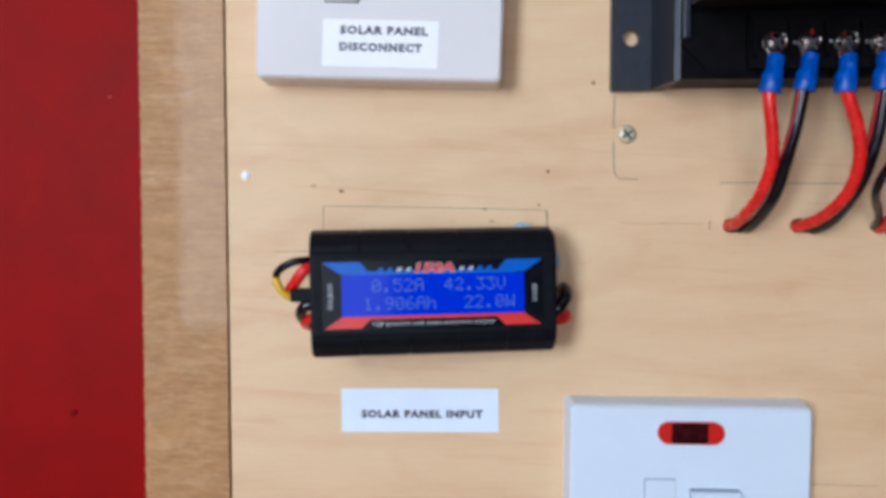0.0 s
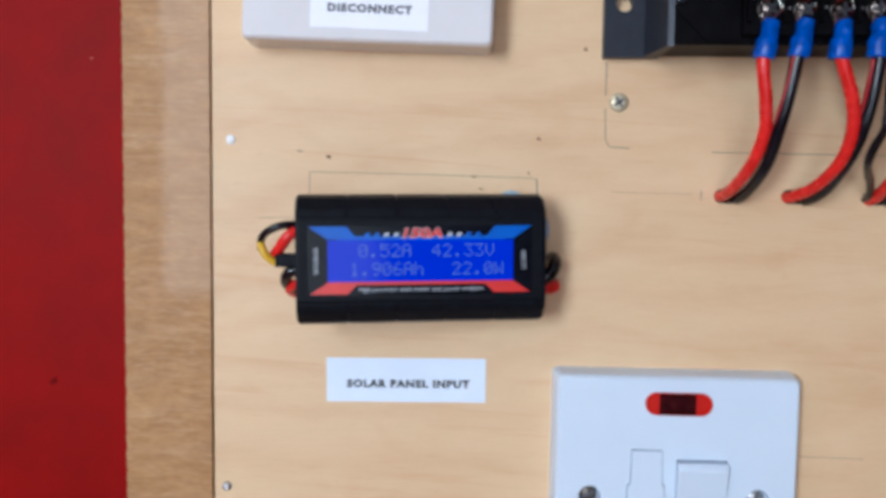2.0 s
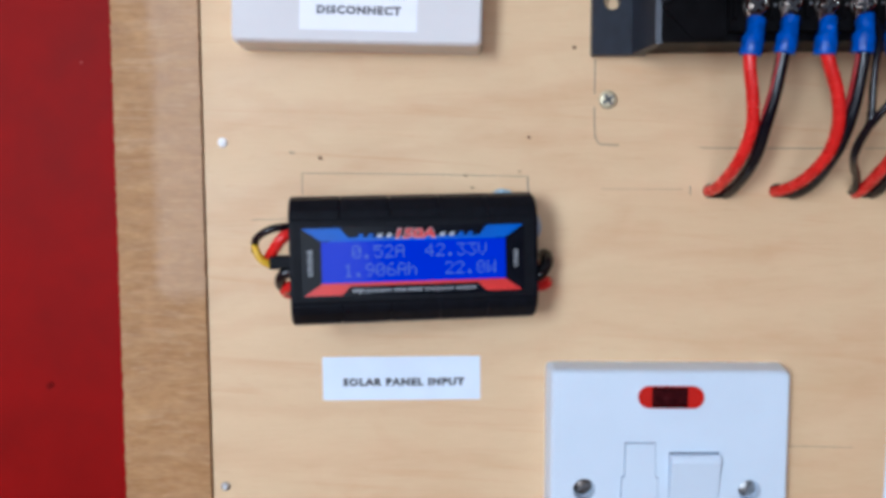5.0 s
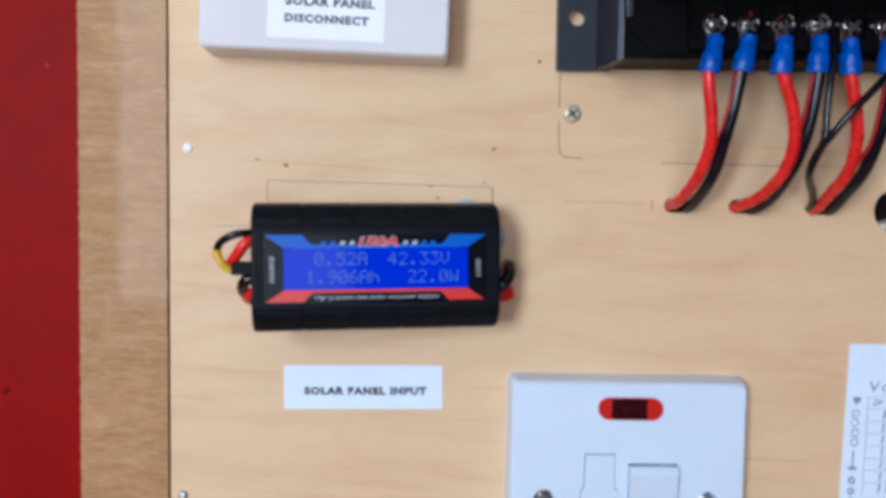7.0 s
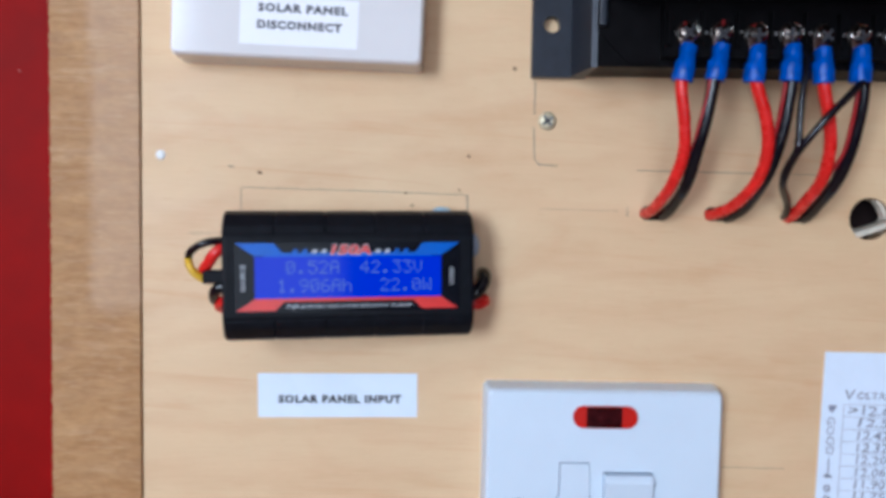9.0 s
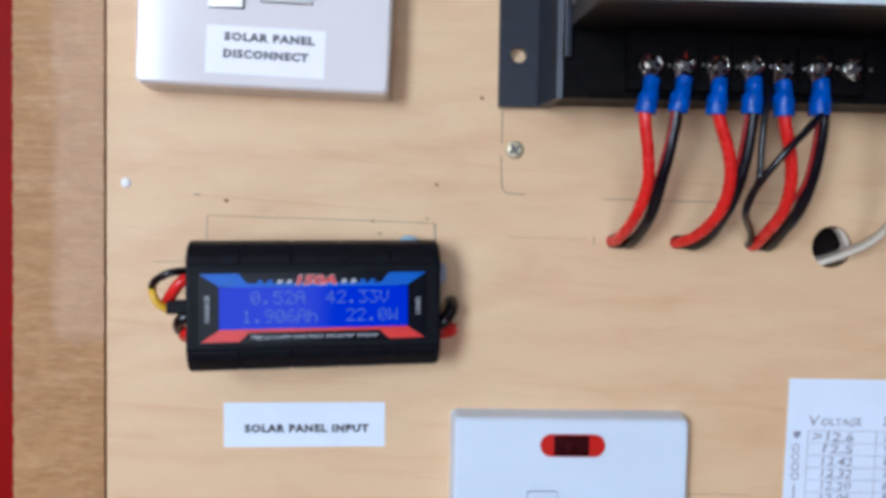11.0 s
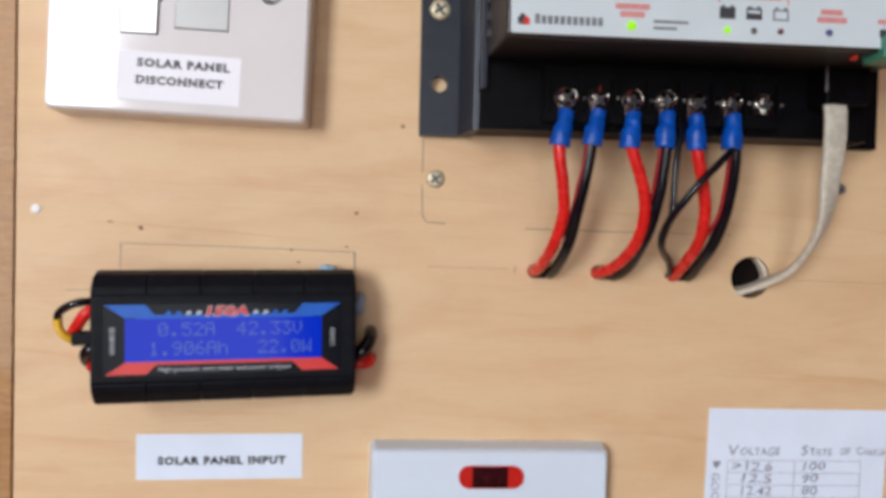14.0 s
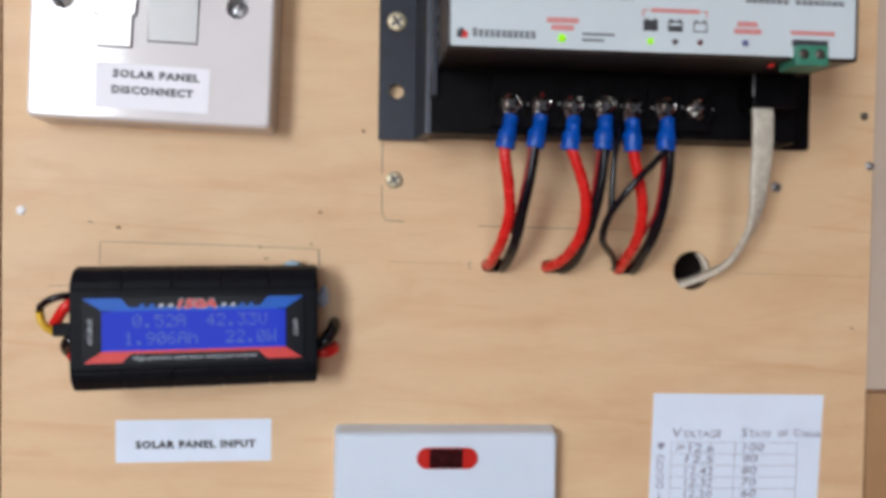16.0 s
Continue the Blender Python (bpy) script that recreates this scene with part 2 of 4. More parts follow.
M_SLEEVE = mat("blue_vinyl_crimp_sleeve", (0.001, 0.072, 0.40), 0.33, spec=0.35, vary=0.22, scale=500, bump=0.3, bump_scale=700)
# dark brownish metal for the terminal screw heads
M_DKSCREW = mat("dark_terminal_screw", (0.105, 0.085, 0.075), 0.16, metal=1.0, vary=0.5, scale=900, bump=0.5, bump_scale=1100)
M_WRED = mat("red_wire_insulation", (0.64, 0.014, 0.011), 0.27, spec=0.45, vary=0.08, scale=250)
M_WBLK = mat("black_wire_insulation", (0.004, 0.004, 0.007), 0.17, spec=0.40, vary=0.2, scale=250)
# dull red for the stripes beside the black cores and the terminal dabs
M_WREDD = mat("dull_dark_red", (0.30, 0.012, 0.014), 0.35, spec=0.35, vary=0.15, scale=250)
M_WYEL = mat("yellow_wire_insulation", (0.70, 0.42, 0.02), 0.4, vary=0.08)
M_CABLE = mat("off_white_flat_cable", (0.55, 0.51, 0.42), 0.45, vary=0.14, scale=420, bump=0.3, bump_scale=700)
M_TACK = mat("pale_blue_adhesive_putty", (0.34, 0.52, 0.66), 0.7, vary=0.12, scale=300, bump=0.4, bump_scale=500)
M_CLEAR = mat("greyish_clear_tube", (0.33, 0.42, 0.56), 0.3, vary=0.1)
M_NEON = mat("red_neon_lens", (0.50, 0.016, 0.01), 0.22, spec=0.25, vary=0.05)
M_NEOND = mat("dark_red_neon_window", (0.030, 0.003, 0.004), 0.25, spec=0.08, vary=0.3, scale=400)
M_FILLER = mat("white_filler_spot", (0.85, 0.86, 0.86), 0.6, vary=0.03)
M_SPECK = mat("brown_wood_speck", (0.17, 0.075, 0.035), 0.7, vary=0.3, scale=800)
M_PATCH = mat("patch_brown", (0.20, 0.085, 0.035), 0.7, vary=0.4, scale=300)
M_CAVITY_SHADE = mat("dark_red_cavity_shade", (0.018, 0.004, 0.004), 0.8, vary=0.3, scale=80)
M_GLASS = bpy.data.materials.new("window_glass")
M_GLASS.use_nodes = True
M_GLASS.node_tree.nodes["Principled BSDF"].inputs["Transmission Weight"].default_value = 1.0
M_GLASS.node_tree.nodes["Principled BSDF"].inputs["Roughness"].default_value = 0.02

# ---- building helpers ----
def part(name, bm, material, parent=None, label="", smooth=False):
    """Link a bmesh as one mesh object under a thing or under a part."""
    bmesh.ops.recalc_face_normals(bm, faces=bm.faces)
    if smooth:
        for f in bm.faces:
            f.smooth = True
    me = bpy.data.meshes.new(name)
    bm.to_mesh(me)
    bm.free()
    me.materials.append(material)
    ob = new(name, me)
    if parent is not None:
        ob.parent = parent
        ob.matrix_parent_inverse = Matrix.Identity(4)
    if label:
        ob["label"] = label
    return ob


def thing(name, label, category, group="", kind=""):
    return tagged(new(name), label, category, group, kind)


def box(x0, x1, y0, y1, z0, z1, bevel=0.0, segments=2, bm=None):
    bm = bm or bmesh.new()
    m = Matrix.LocRotScale(((x0 + x1) / 2, (y0 + y1) / 2, (z0 + z1) / 2), None, (x1 - x0, y1 - y0, z1 - z0))
    made = bmesh.ops.create_cube(bm, size=1, matrix=m)
    if bevel:
        edges = list({e for v in made["verts"] for e in v.link_edges})
        bmesh.ops.bevel(bm, geom=edges, offset=bevel, segments=segments, profile=0.5, affect="EDGES")
    return bm


def ring(cx, cz, r, n=24, squash=1.0):
    return [(cx + r * math.cos(2 * math.pi * i / n), cz + r * squash * math.sin(2 * math.pi * i / n)) for i in range(n)]


def rounded(x0, x1, z0, z1, r, n=5):
    pts = []
    for cx, cz, a0 in ((x1 - r, z1 - r, 0), (x0 + r, z1 - r, 90), (x0 + r, z0 + r, 180), (x1 - r, z0 + r, 270)):
        for i in range(n + 1):
            a = radians(a0 + 90 * i / n)
            pts.append((cx + r * math.cos(a), cz + r * math.sin(a)))
    return pts


def slab(outer, y0, y1, holes=(), bm=None, top_scale=None):
    """A plate of outline outer (x, z) from its front y0 back to y1, with holes right through it."""
    bm = bm or bmesh.new()
    edges, loops = [], []
    for loop in (outer, *holes):
        vs = [bm.verts.new((x, y0, z)) for x, z in loop]
        loops.append(vs)
        edges += [bm.edges.new((vs[i], vs[(i + 1) % len(vs)])) for i in range(len(vs))]
    front = [g for g in bmesh.ops.triangle_fill(bm, use_beauty=True, use_dissolve=False, edges=edges, normal=(0, -1, 0))["geom"] if isinstance(g, bmesh.types.BMFace)]
    back = {}
    for vs in loops:
        for v in vs:
            back[v] = bm.verts.new((v.co.x, y1, v.co.z))
    for f in front:
        bm.faces.new([back[v] for v in reversed(f.verts)])
    for vs in loops:
        for i in range(len(vs)):
            a, b = vs[i], vs[(i + 1) % len(vs)]
            bm.faces.new((a, b, back[b], back[a]))
    return bm


def lathe(cx, cz, profile, n=24, bm=None):
    """A turned shape about a line along y: profile is a list of (radius, y), closed where the radius is 0."""
    bm = bm or bmesh.new()
    rows = []
    for r, y in profile:
        if r < 1e-7:
            rows.append([bm.verts.new((cx, y, cz))])
        else:
            rows.append([bm.verts.new((cx + r * math.cos(2 * math.pi * i / n), y, cz + r * math.sin(2 * math.pi * i / n))) for i in range(n)])
    for a, b in zip(rows, rows[1:]):
        for i in range(n):
            j = (i + 1) % n
            quad = [a[i % len(a)], a[j % len(a)], b[j % len(b)], b[i % len(b)]]
            seen = list(dict.fromkeys(quad))
            if len(seen) > 2:
                bm.faces.new(seen)
    return bm


def spline(points, steps=10):
    """A smooth line through the points."""
    p = [Vector(q) for q in points]
    p = [2 * p[0] - p[1]] + p + [2 * p[-1] - p[-2]]
    out = []
    for i in range(1, len(p) - 2):
        for k in range(steps):
            t = k / steps
            out.append(0.5 * ((2 * p[i]) + (p[i + 1] - p[i - 1]) * t + (2 * p[i - 1] - 5 * p[i] + 4 * p[i + 1] - p[i + 2]) * t * t
                              + (3 * p[i] - p[i - 1] - 3 * p[i + 1] + p[i + 2]) * t ** 3))
    out.append(p[-2])
    return out


def sweep(points, radius, sides=14, bm=None, flat=None, steps=10):
    """A round wire through the points. flat: (half width, half thickness, twist at start, twist at end) makes it a flat cable."""
    bm = bm or bmesh.new()
    line = spline(points, steps)
    normal = Vector((0, -1, 0))
    rows = []
    for i, c in enumerate(line):
        d = (line[min(i + 1, len(line) - 1)] - line[max(i - 1, 0)]).normalized()
        normal = (normal - d * normal.dot(d)).normalized()
        side = d.cross(normal)
        u = i / (len(line) - 1)
        row = []
        for k in range(sides):
            a = 2 * math.pi * k / sides
            if flat:
                k_ = min(1, max(0, (u - 0.22) / 0.40))
                w = radians(flat[2] + (flat[3] - flat[2]) * k_ * k_ * (3 - 2 * k_))
                ca, sa = math.cos(a), math.sin(a)
                px = flat[0] * math.copysign(abs(ca) ** 0.45, ca)
                py = flat[1] * math.copysign(abs(sa) ** 0.6, sa)
                row.append(bm.verts.new(c + side * (px * math.cos(w) - py * math.sin(w)) + normal * (px * math.sin(w) + py * math.cos(w))))
            else:
                row.append(bm.verts.new(c + radius * (side * math.cos(a) + normal * math.sin(a))))
        rows.append(row)
    for a, b in zip(rows, rows[1:]):
        for k in range(sides):
            bm.faces.new((a[k], a[(k + 1) % sides], b[(k + 1) % sides], b[k]))
    bm.faces.new(rows[0])
    bm.faces.new(rows[-1])
    return bm


def lettering(body, x0, x1, z0, z1, y, material, parent, name="lettering", bold=0.0, turn=0.0, slant=0.0, wobble=0.0, spread=1.0):
    """Words of the built-in font, filling the given field of a wall-parallel plane; turn is clockwise, in degrees."""
    cu = bpy.data.curves.new(name, "FONT")
    cu.body, cu.size, cu.offset, cu.shear, cu.resolution_u = body, 1.0, bold, slant, 2
    cu.space_character = spread
    tmp = new(name, cu)
    bpy.context.view_layer.update()
    me = bpy.data.meshes.new_from_object(tmp.evaluated_get(bpy.context.evaluated_depsgraph_get()))
    bpy.data.objects.remove(tmp)
    xs, ys = [v.co.x for v in me.vertices], [v.co.y for v in me.vertices]
    a0, a1, b0, b1 = min(xs), max(xs), min(ys), max(ys)
    wide, high = (z1 - z0, x1 - x0) if abs(turn) == 90 else (x1 - x0, z1 - z0)
    cx, cz, c, s = (x0 + x1) / 2, (z0 + z1) / 2, math.cos(radians(-turn)), math.sin(radians(-turn))
    for v in me.vertices:
        u = ((v.co.x - a0) / (a1 - a0) - 0.5) * wide
        w = ((v.co.y - b0) / (b1 - b0) - 0.5) * high
        v.co = (cx + u * c - w * s, y, cz + u * s + w * c)
        if wobble:        # an unsteady hand
            q = Vector((v.co.x, 0.3, v.co.z)) * 420
            v.co.x += wobble * noise.noise(q)
            v.co.z += wobble * 1.6 * noise.noise(q * 0.6 + Vector((7, 3, 1)))
    me.name = name
    me.materials.clear()
    me.materials.append(material)
    ob = new(name, me)
    ob.parent = parent
    return ob


def mark(x0, x1, z0, z1, y, material, parent, name, thick=0.0001, r=0.0):
    """A thin printed or drawn bar that stands a hair proud of its surface."""
    pts = rounded(x0, x1, z0, z1, r, 4) if r else [(x0, z0), (x1, z0), (x1, z1), (x0, z1)]
    return part(name, slab(pts, y - thick, y), material, parent)


def stroke(x0, z0, x1, z1, w, y, material, parent, name="pencil_line"):
    """A straight drawn line of width w on a wall-parallel plane."""
    d = Vector((x1 - x0, z1 - z0)).normalized()
    n = Vector((-d.y, d.x)) * w / 2
    pts = [(x0 - n.x, z0 - n.y), (x1 - n.x, z1 - n.y), (x1 + n.x, z1 + n.y), (x0 + n.x, z0 + n.y)]
    return part(name, slab(pts, y - 0.00012, y), material, parent)

# ---- the setting ----
def structure(name, bm, material, label, category):
    return tagged(part(name, bm, material), label, category, kind="structure")


def room():
    x0, x1, zc = -2.6, 2.2, 2.5
    hole = [(0.165, 1.362), (0.282, 1.362), (0.282, 1.398), (0.165, 1.398)]
    structure("wall_north", slab([(x0, 0), (0.34, 0), (0.34, zc), (x0, zc)], 0.012, 0.10, [hole]), M_RED,
              "red satin-painted wall behind the plywood board", "wall")
    structure("wall_north_plain", slab([(0.34, 0), (x1, 0), (x1, zc), (0.34, zc)], 0.0124, 0.10), M_TAN,
              "plain pinkish tan wall beside the board", "wall")
    # near-black block in the wall opening gives the shade inside the holes
    back = bmesh.new()
    box(0.1652, 0.2818, 0.030, 0.095, 1.3622, 1.3978, bm=back)
    structure("cavity_shade_block", back, M_CAVITY_SHADE, "dark block standing in for the shade behind the cable holes", "wall cavity")
    structure("floor", box(x0 - 0.1, x1 + 0.1, BACK - 0.1, 0.10, -0.1, 0), M_FLOOR, "plain brown floor", "floor")
    structure("ceiling", box(x0 - 0.1, x1 + 0.1, BACK - 0.1, 0.10, zc, zc + 0.1), M_CEIL, "plain white painted ceiling", "ceiling")
    structure("wall_west", box(x0 - 0.1, x0, BACK, 0.10, 0, zc), M_RED, "plain red painted side wall", "wall")
    structure("wall_east", box(x1, x1 + 0.1, BACK, 0.10, 0, zc), M_RED, "plain red painted side wall", "wall")
    wins = [[(a, c), (b, c), (b, d), (a, d)] for a, b, c, d, _ in WINDOWS]
    structure("wall_south", slab([(x0, 0), (x1, 0), (x1, zc), (x0, zc)], BACK - 0.1, BACK, wins), M_RED,
              "plain red painted wall with two window openings", "wall")
    t = 0.05
    for k, (a, b, c, d, _) in enumerate(WINDOWS):
        w = tagged(new("window_%d" % (k + 1)), "white framed window, unseen, that lets daylight in", "window", kind="structure")
        fr = bmesh.new()
        for q in ((a, a + t, c, d), (b - t, b, c, d), (a + t, b - t, c, c + t), (a + t, b - t, d - t, d)):
            box(q[0], q[1], BACK - 0.09, BACK - 0.04, q[2], q[3], bm=fr)
        part("window_frame", fr, M_CEIL, w)
        pane = part("pane", box(a + t, b - t, BACK - 0.07, BACK - 0.064, c + t, d - t), M_GLASS, w)
        pane.visible_shadow = False


room()


# ---- the board and what is drawn on it ----
BX0, BX1 = -0.0067, 0.3342
HOLES = (0.1788, 0.2024, 0.2308)        # cable holes
HZ = 1.3816


def slot(cx, cz, w, h, n=6):
    return rounded(cx - w / 2, cx + w / 2, cz - h / 2, cz + h / 2, h / 2 * 0.98, n)


def plywood_board():
    holes = [slot(x, HZ, 0.0108, 0.0052) for x in HOLES]
    holes.append(ring(0.2581, 1.3807, 0.0076, 36, 1.02))
    bm = slab([(BX0, 0.95), (BX1 - 0.0040, 0.95), (BX1 + 0.0004, 1.75), (BX0, 1.75)], 0.0, 0.0118, holes)
    for v in bm.verts:                  # the large hole breaks out wider at the back
        if v.co.y > 0.01 and (v.co.x - 0.2581) ** 2 + (v.co.z - 1.3807) ** 2 < 0.009 ** 2:
            v.co.x = 0.2606 + (v.co.x - 0.2581) * 1.15 + 0.0004 * math.sin(v.co.z * 4100)
    board = tagged(part("plywood_board", bm, M_PLY), "pale birch plywood mounting board with pencil marks and cable holes", "mounting board")
    y = 0.0
    P = lambda *a, w=0.00035, m=M_PENCIL: stroke(*a, w, y, m, board)
    # outline drawn round the meter
    P(0.0290, 1.3888, 0.0700, 1.3882, w=0.0003, m=M_PENCIL_MID)
    P(0.0700, 1.3882, 0.1105, 1.3872, w=0.0003, m=M_PENCIL_MID)
    P(0.0288, 1.3886, 0.0286, 1.3800, w=0.0003, m=M_PENCIL_MID)
    P(0.1104, 1.3873, 0.1106, 1.3805, w=0.0005)
    # outline drawn under the controller
    P(0.1343, 1.4285, 0.1342, 1.4165)
    P(0.1341, 1.4120, 0.1345, 1.4008)
    P(0.1345, 1.4008, 0.1362, 1.3986)
    P(0.1362, 1.3986, 0.1430, 1.3982)
    P(0.1720, 1.3970, 0.2160, 1.3966, w=0.0003)
    P(0.2160, 1.3966, 0.2500, 1.3964, w=0.0002)
    P(0.1688, 1.3835, 0.1688, 1.3802, w=0.0003)
    P(0.1370, 1.3826, 0.1660, 1.3822, w=0.0002, m=M_PENCIL_FAINT)
    P(0.2760, 1.3800, 0.3300, 1.3790, w=0.0002, m=M_PENCIL_FAINT)
    P(0.0150, 1.3574, 0.0270, 1.3570, w=0.0003, m=M_PENCIL_MID)
    P(0.0100, 1.3720, 0.0240, 1.3722, w=0.00025, m=M_PENCIL_MID)
    P(0.2060, 1.2878, 0.2300, 1.2874, w=0.0003, m=M_PENCIL_FAINT)
    # small flecks and a brown patch on the veneer
    for x, z, a, b in ((0.0355, 1.3942, 0.0009, 0.0007), (0.1108, 1.4012, 0.0007, 0.0006), (0.0252, 1.3962, 0.0012, 0.0005),
                       (0.1268, 1.4328, 0.0007, 0.0007), (0.0880, 1.3876, 0.0006, 0.0005), (0.0905, 1.3832, 0.0009, 0.0003),
                       (0.3255, 1.3580, 0.0007, 0.0004), (0.1075, 1.3890, 0.0005, 0.0004)):
        part("wood_fleck", slab([(x + a * math.cos(k * 0.7854 + 0.3), z + b * math.sin(k * 0.7854) * (1.2 if k % 2 else 0.8)) for k in range(8)],
                                y - 0.00012, y), M_PENCIL_FAINT if x == 0.0252 else M_SPECK, board)
    arc = [radians(-40 + 8 * k) for k in range(14)]
    rim = [(0.2581 + 0.0078 * math.cos(q), 1.3807 + 0.0078 * math.sin(q)) for q in arc]
    rim += [(0.2581 + (0.0072 - 0.0016 * math.cos(q) ** 2 * (0.75 + 0.9 * noise.noise(Vector((q * 3, 1, 2))))) * math.cos(q),
             1.3807 + (0.0072 - 0.0014 * math.cos(q) ** 2) * math.sin(q)) for q in arc[::-1]]
    part("splintered_rim", slab(rim, 0.0020, 0.0050), M_CREAM, board, "pale splintered rim inside the cable hole")
    part("brown_patch", slab(ring(0.1290, 1.4895, 0.0062, 20, 0.8), y - 0.0001, y), M_PATCH, board, "dark brown patch on the veneer")
    return board


plywood_board()


def wood_strip():
    # rough-sawn edges, a little ragged along the stretch beside the meter
    zs = [0.95] + [1.20 + 0.0016 * k for k in range(220)] + [1.75]
    rag = lambda z, s: 0.00011 * noise.noise(Vector((s, 0, z * 330))) + 0.00012 * noise.noise(Vector((s, 3, z * 90)))
    left = [(-0.0408 + (z - 0.95) * 0.00275 + rag(z, 1), z) for z in zs]
    right = [(-0.00785 + rag(z, 5), z) for z in zs]
    bm = slab(right + left[::-1], 0.0003, 0.0118)
    edges = [e for e in bm.edges if all(abs(v.co.y - 0.0003) < 1e-5 for v in e.verts) and len(e.link_faces) == 2 and abs(e.calc_face_angle(0)) > 1]
    bmesh.ops.bevel(bm, geom=edges, offset=0.00025, segments=1, profile=0.5, affect="EDGES")
    tagged(part("wood_strip", bm, M_STRIP), "rough brown timber strip between red wall and plywood", "timber strip")


wood_strip()
tagged(part("timber_batten", box(0.3360, 0.42, 0.004, 0.0122, 0.95, 1.3305, 0.0006), M_BROWN),
       "brown timber batten beside the edge of the board", "timber batten")


# ---- screws and nails in the board ----
def cross_head(cx, cz, r, y, material, name, label, recess=True, parent=None):
    """A countersunk screw with a cross recess; its head stands a little proud of y."""
    bm = lathe(cx, cz, [(0, y + 0.004), (r * 0.4, y + 0.004), (r * 0.45, y + 0.001), (r, y - 0.0002), (r * 0.96, y - 0.0006), (r * 0.6, y - 0.0010),
                        (r * 0.28, y - 0.0011), (0, y - 0.0004)], 20)
    ob = part(name, bm, material, parent, smooth=True)
    if parent is None:
        tagged(ob, label, "screw", "screws in the board")
    if recess:
        for a in (35, 125):
            d = Vector((math.cos(radians(a)), math.sin(radians(a)))) * r * 0.66
            n = Vector((-d.y, d.x)).normalized() * r * 0.15
            pts = [(cx - d.x - n.x, cz - d.y - n.y), (cx + d.x - n.x, cz + d.y - n.y), (cx + d.x + n.x, cz + d.y + n.y), (cx - d.x + n.x, cz - d.y + n.y)]
            part("cross_slot", slab(pts, y - 0.00125, y - 0.0006), M_GROOVE, ob)
    return ob


cross_head(0.1389, 1.4143, 0.0034, 0.0, M_BRASS, "countersunk_screw", "yellowish zinc countersunk screw set in the plywood")
cross_head(0.2920, 1.4146, 0.0022, 0.0, M_STEEL, "countersunk_screw", "dull steel screw in the plywood behind the flat cable")
cross_head(0.3283, 1.4440, 0.0016, 0.0, M_DARKSCR, "small_nail", "small dull nail near the edge of the board", recess=False)
cross_head(0.3312, 1.4240, 0.0018, 0.0, M_STEEL, "small_nail", "small bright nail near the edge of the board", recess=False)
cross_head(-0.0022, 1.2722, 0.0017, 0.0, M_STEEL, "small_nail", "small dark nail near the edge of the board", recess=False)
tagged(part("filled_nail_hole", lathe(0.0, 1.4, [(0, 0.001), (0.0017, 0.001), (0.0018, -0.0001), (0.0011, -0.0005), (0, -0.0006)], 16), M_FILLER, smooth=True),
       "small white filled nail hole in the plywood", "filled hole")
tagged(part("paint_speck", lathe(-0.0565, 1.4311, [(0, 0.0125), (0.0005, 0.0122), (0.0005, 0.0117), (0, 0.0116)], 8), M_PINK),
       "tiny pale speck on the red paint", "speck")
tagged(part("paint_scuff", slab([(-0.0756, 1.3066), (-0.0741, 1.3059), (-0.0723, 1.3073), (-0.0729, 1.3089), (-0.0746, 1.3083)], 0.0117, 0.0121), M_SCUFF),
       "small dark scuff on the red paint", "scuff")


# ---- the two fused switch plates ----
def plate_mesh(cx, cz, half, depth, holes, draft=0.0):
    """A moulded cover plate: rounded outline, drawn-in front edge, wells for screws and openings."""
    bm = bmesh.new()
    outl = [(half, 0.0, 0.0022), (half - 0.0003 - draft * 0.8, -depth + 0.0022, 0.0022), (half - 0.0006 - draft, -depth + 0.0008, 0.0022),
            (half - 0.0014 - draft, -depth, 0.0020)]
    rows = []
    for h, y, r in outl:
        rows.append([bm.verts.new((x, y, z)) for x, z in rounded(cx - h, cx + h, cz - h, cz + h, r, 4)])
    for a, b in zip(rows, rows[1:]):
        for i in range(len(a)):
            bm.faces.new((a[i], a[(i + 1) % len(a)], b[(i + 1) % len(a)], b[i]))
    last = rows[-1]
    edges = [bm.edges.get((last[i], last[(i + 1) % len(last)])) for i in range(len(last))]
    for loop in holes:
        vs = [bm.verts.new((x, -depth, z)) for x, z in loop]
        edges += [bm.edges.new((vs[i], vs[(i + 1) % len(vs)])) for i in range(len(vs))]
        deep = [bm.verts.new((v.co.x, -depth + 0.0045, v.co.z)) for v in vs]
        for i in range(len(vs)):
            bm.faces.new((vs[i], vs[(i + 1) % len(vs)], deep[(i + 1) % len(vs)], deep[i]))
        bm.faces.new(deep)
    bmesh.ops.triangle_fill(bm, use_beauty=True, use_dissolve=False, edges=edges, normal=(0, -1, 0))
    return bm


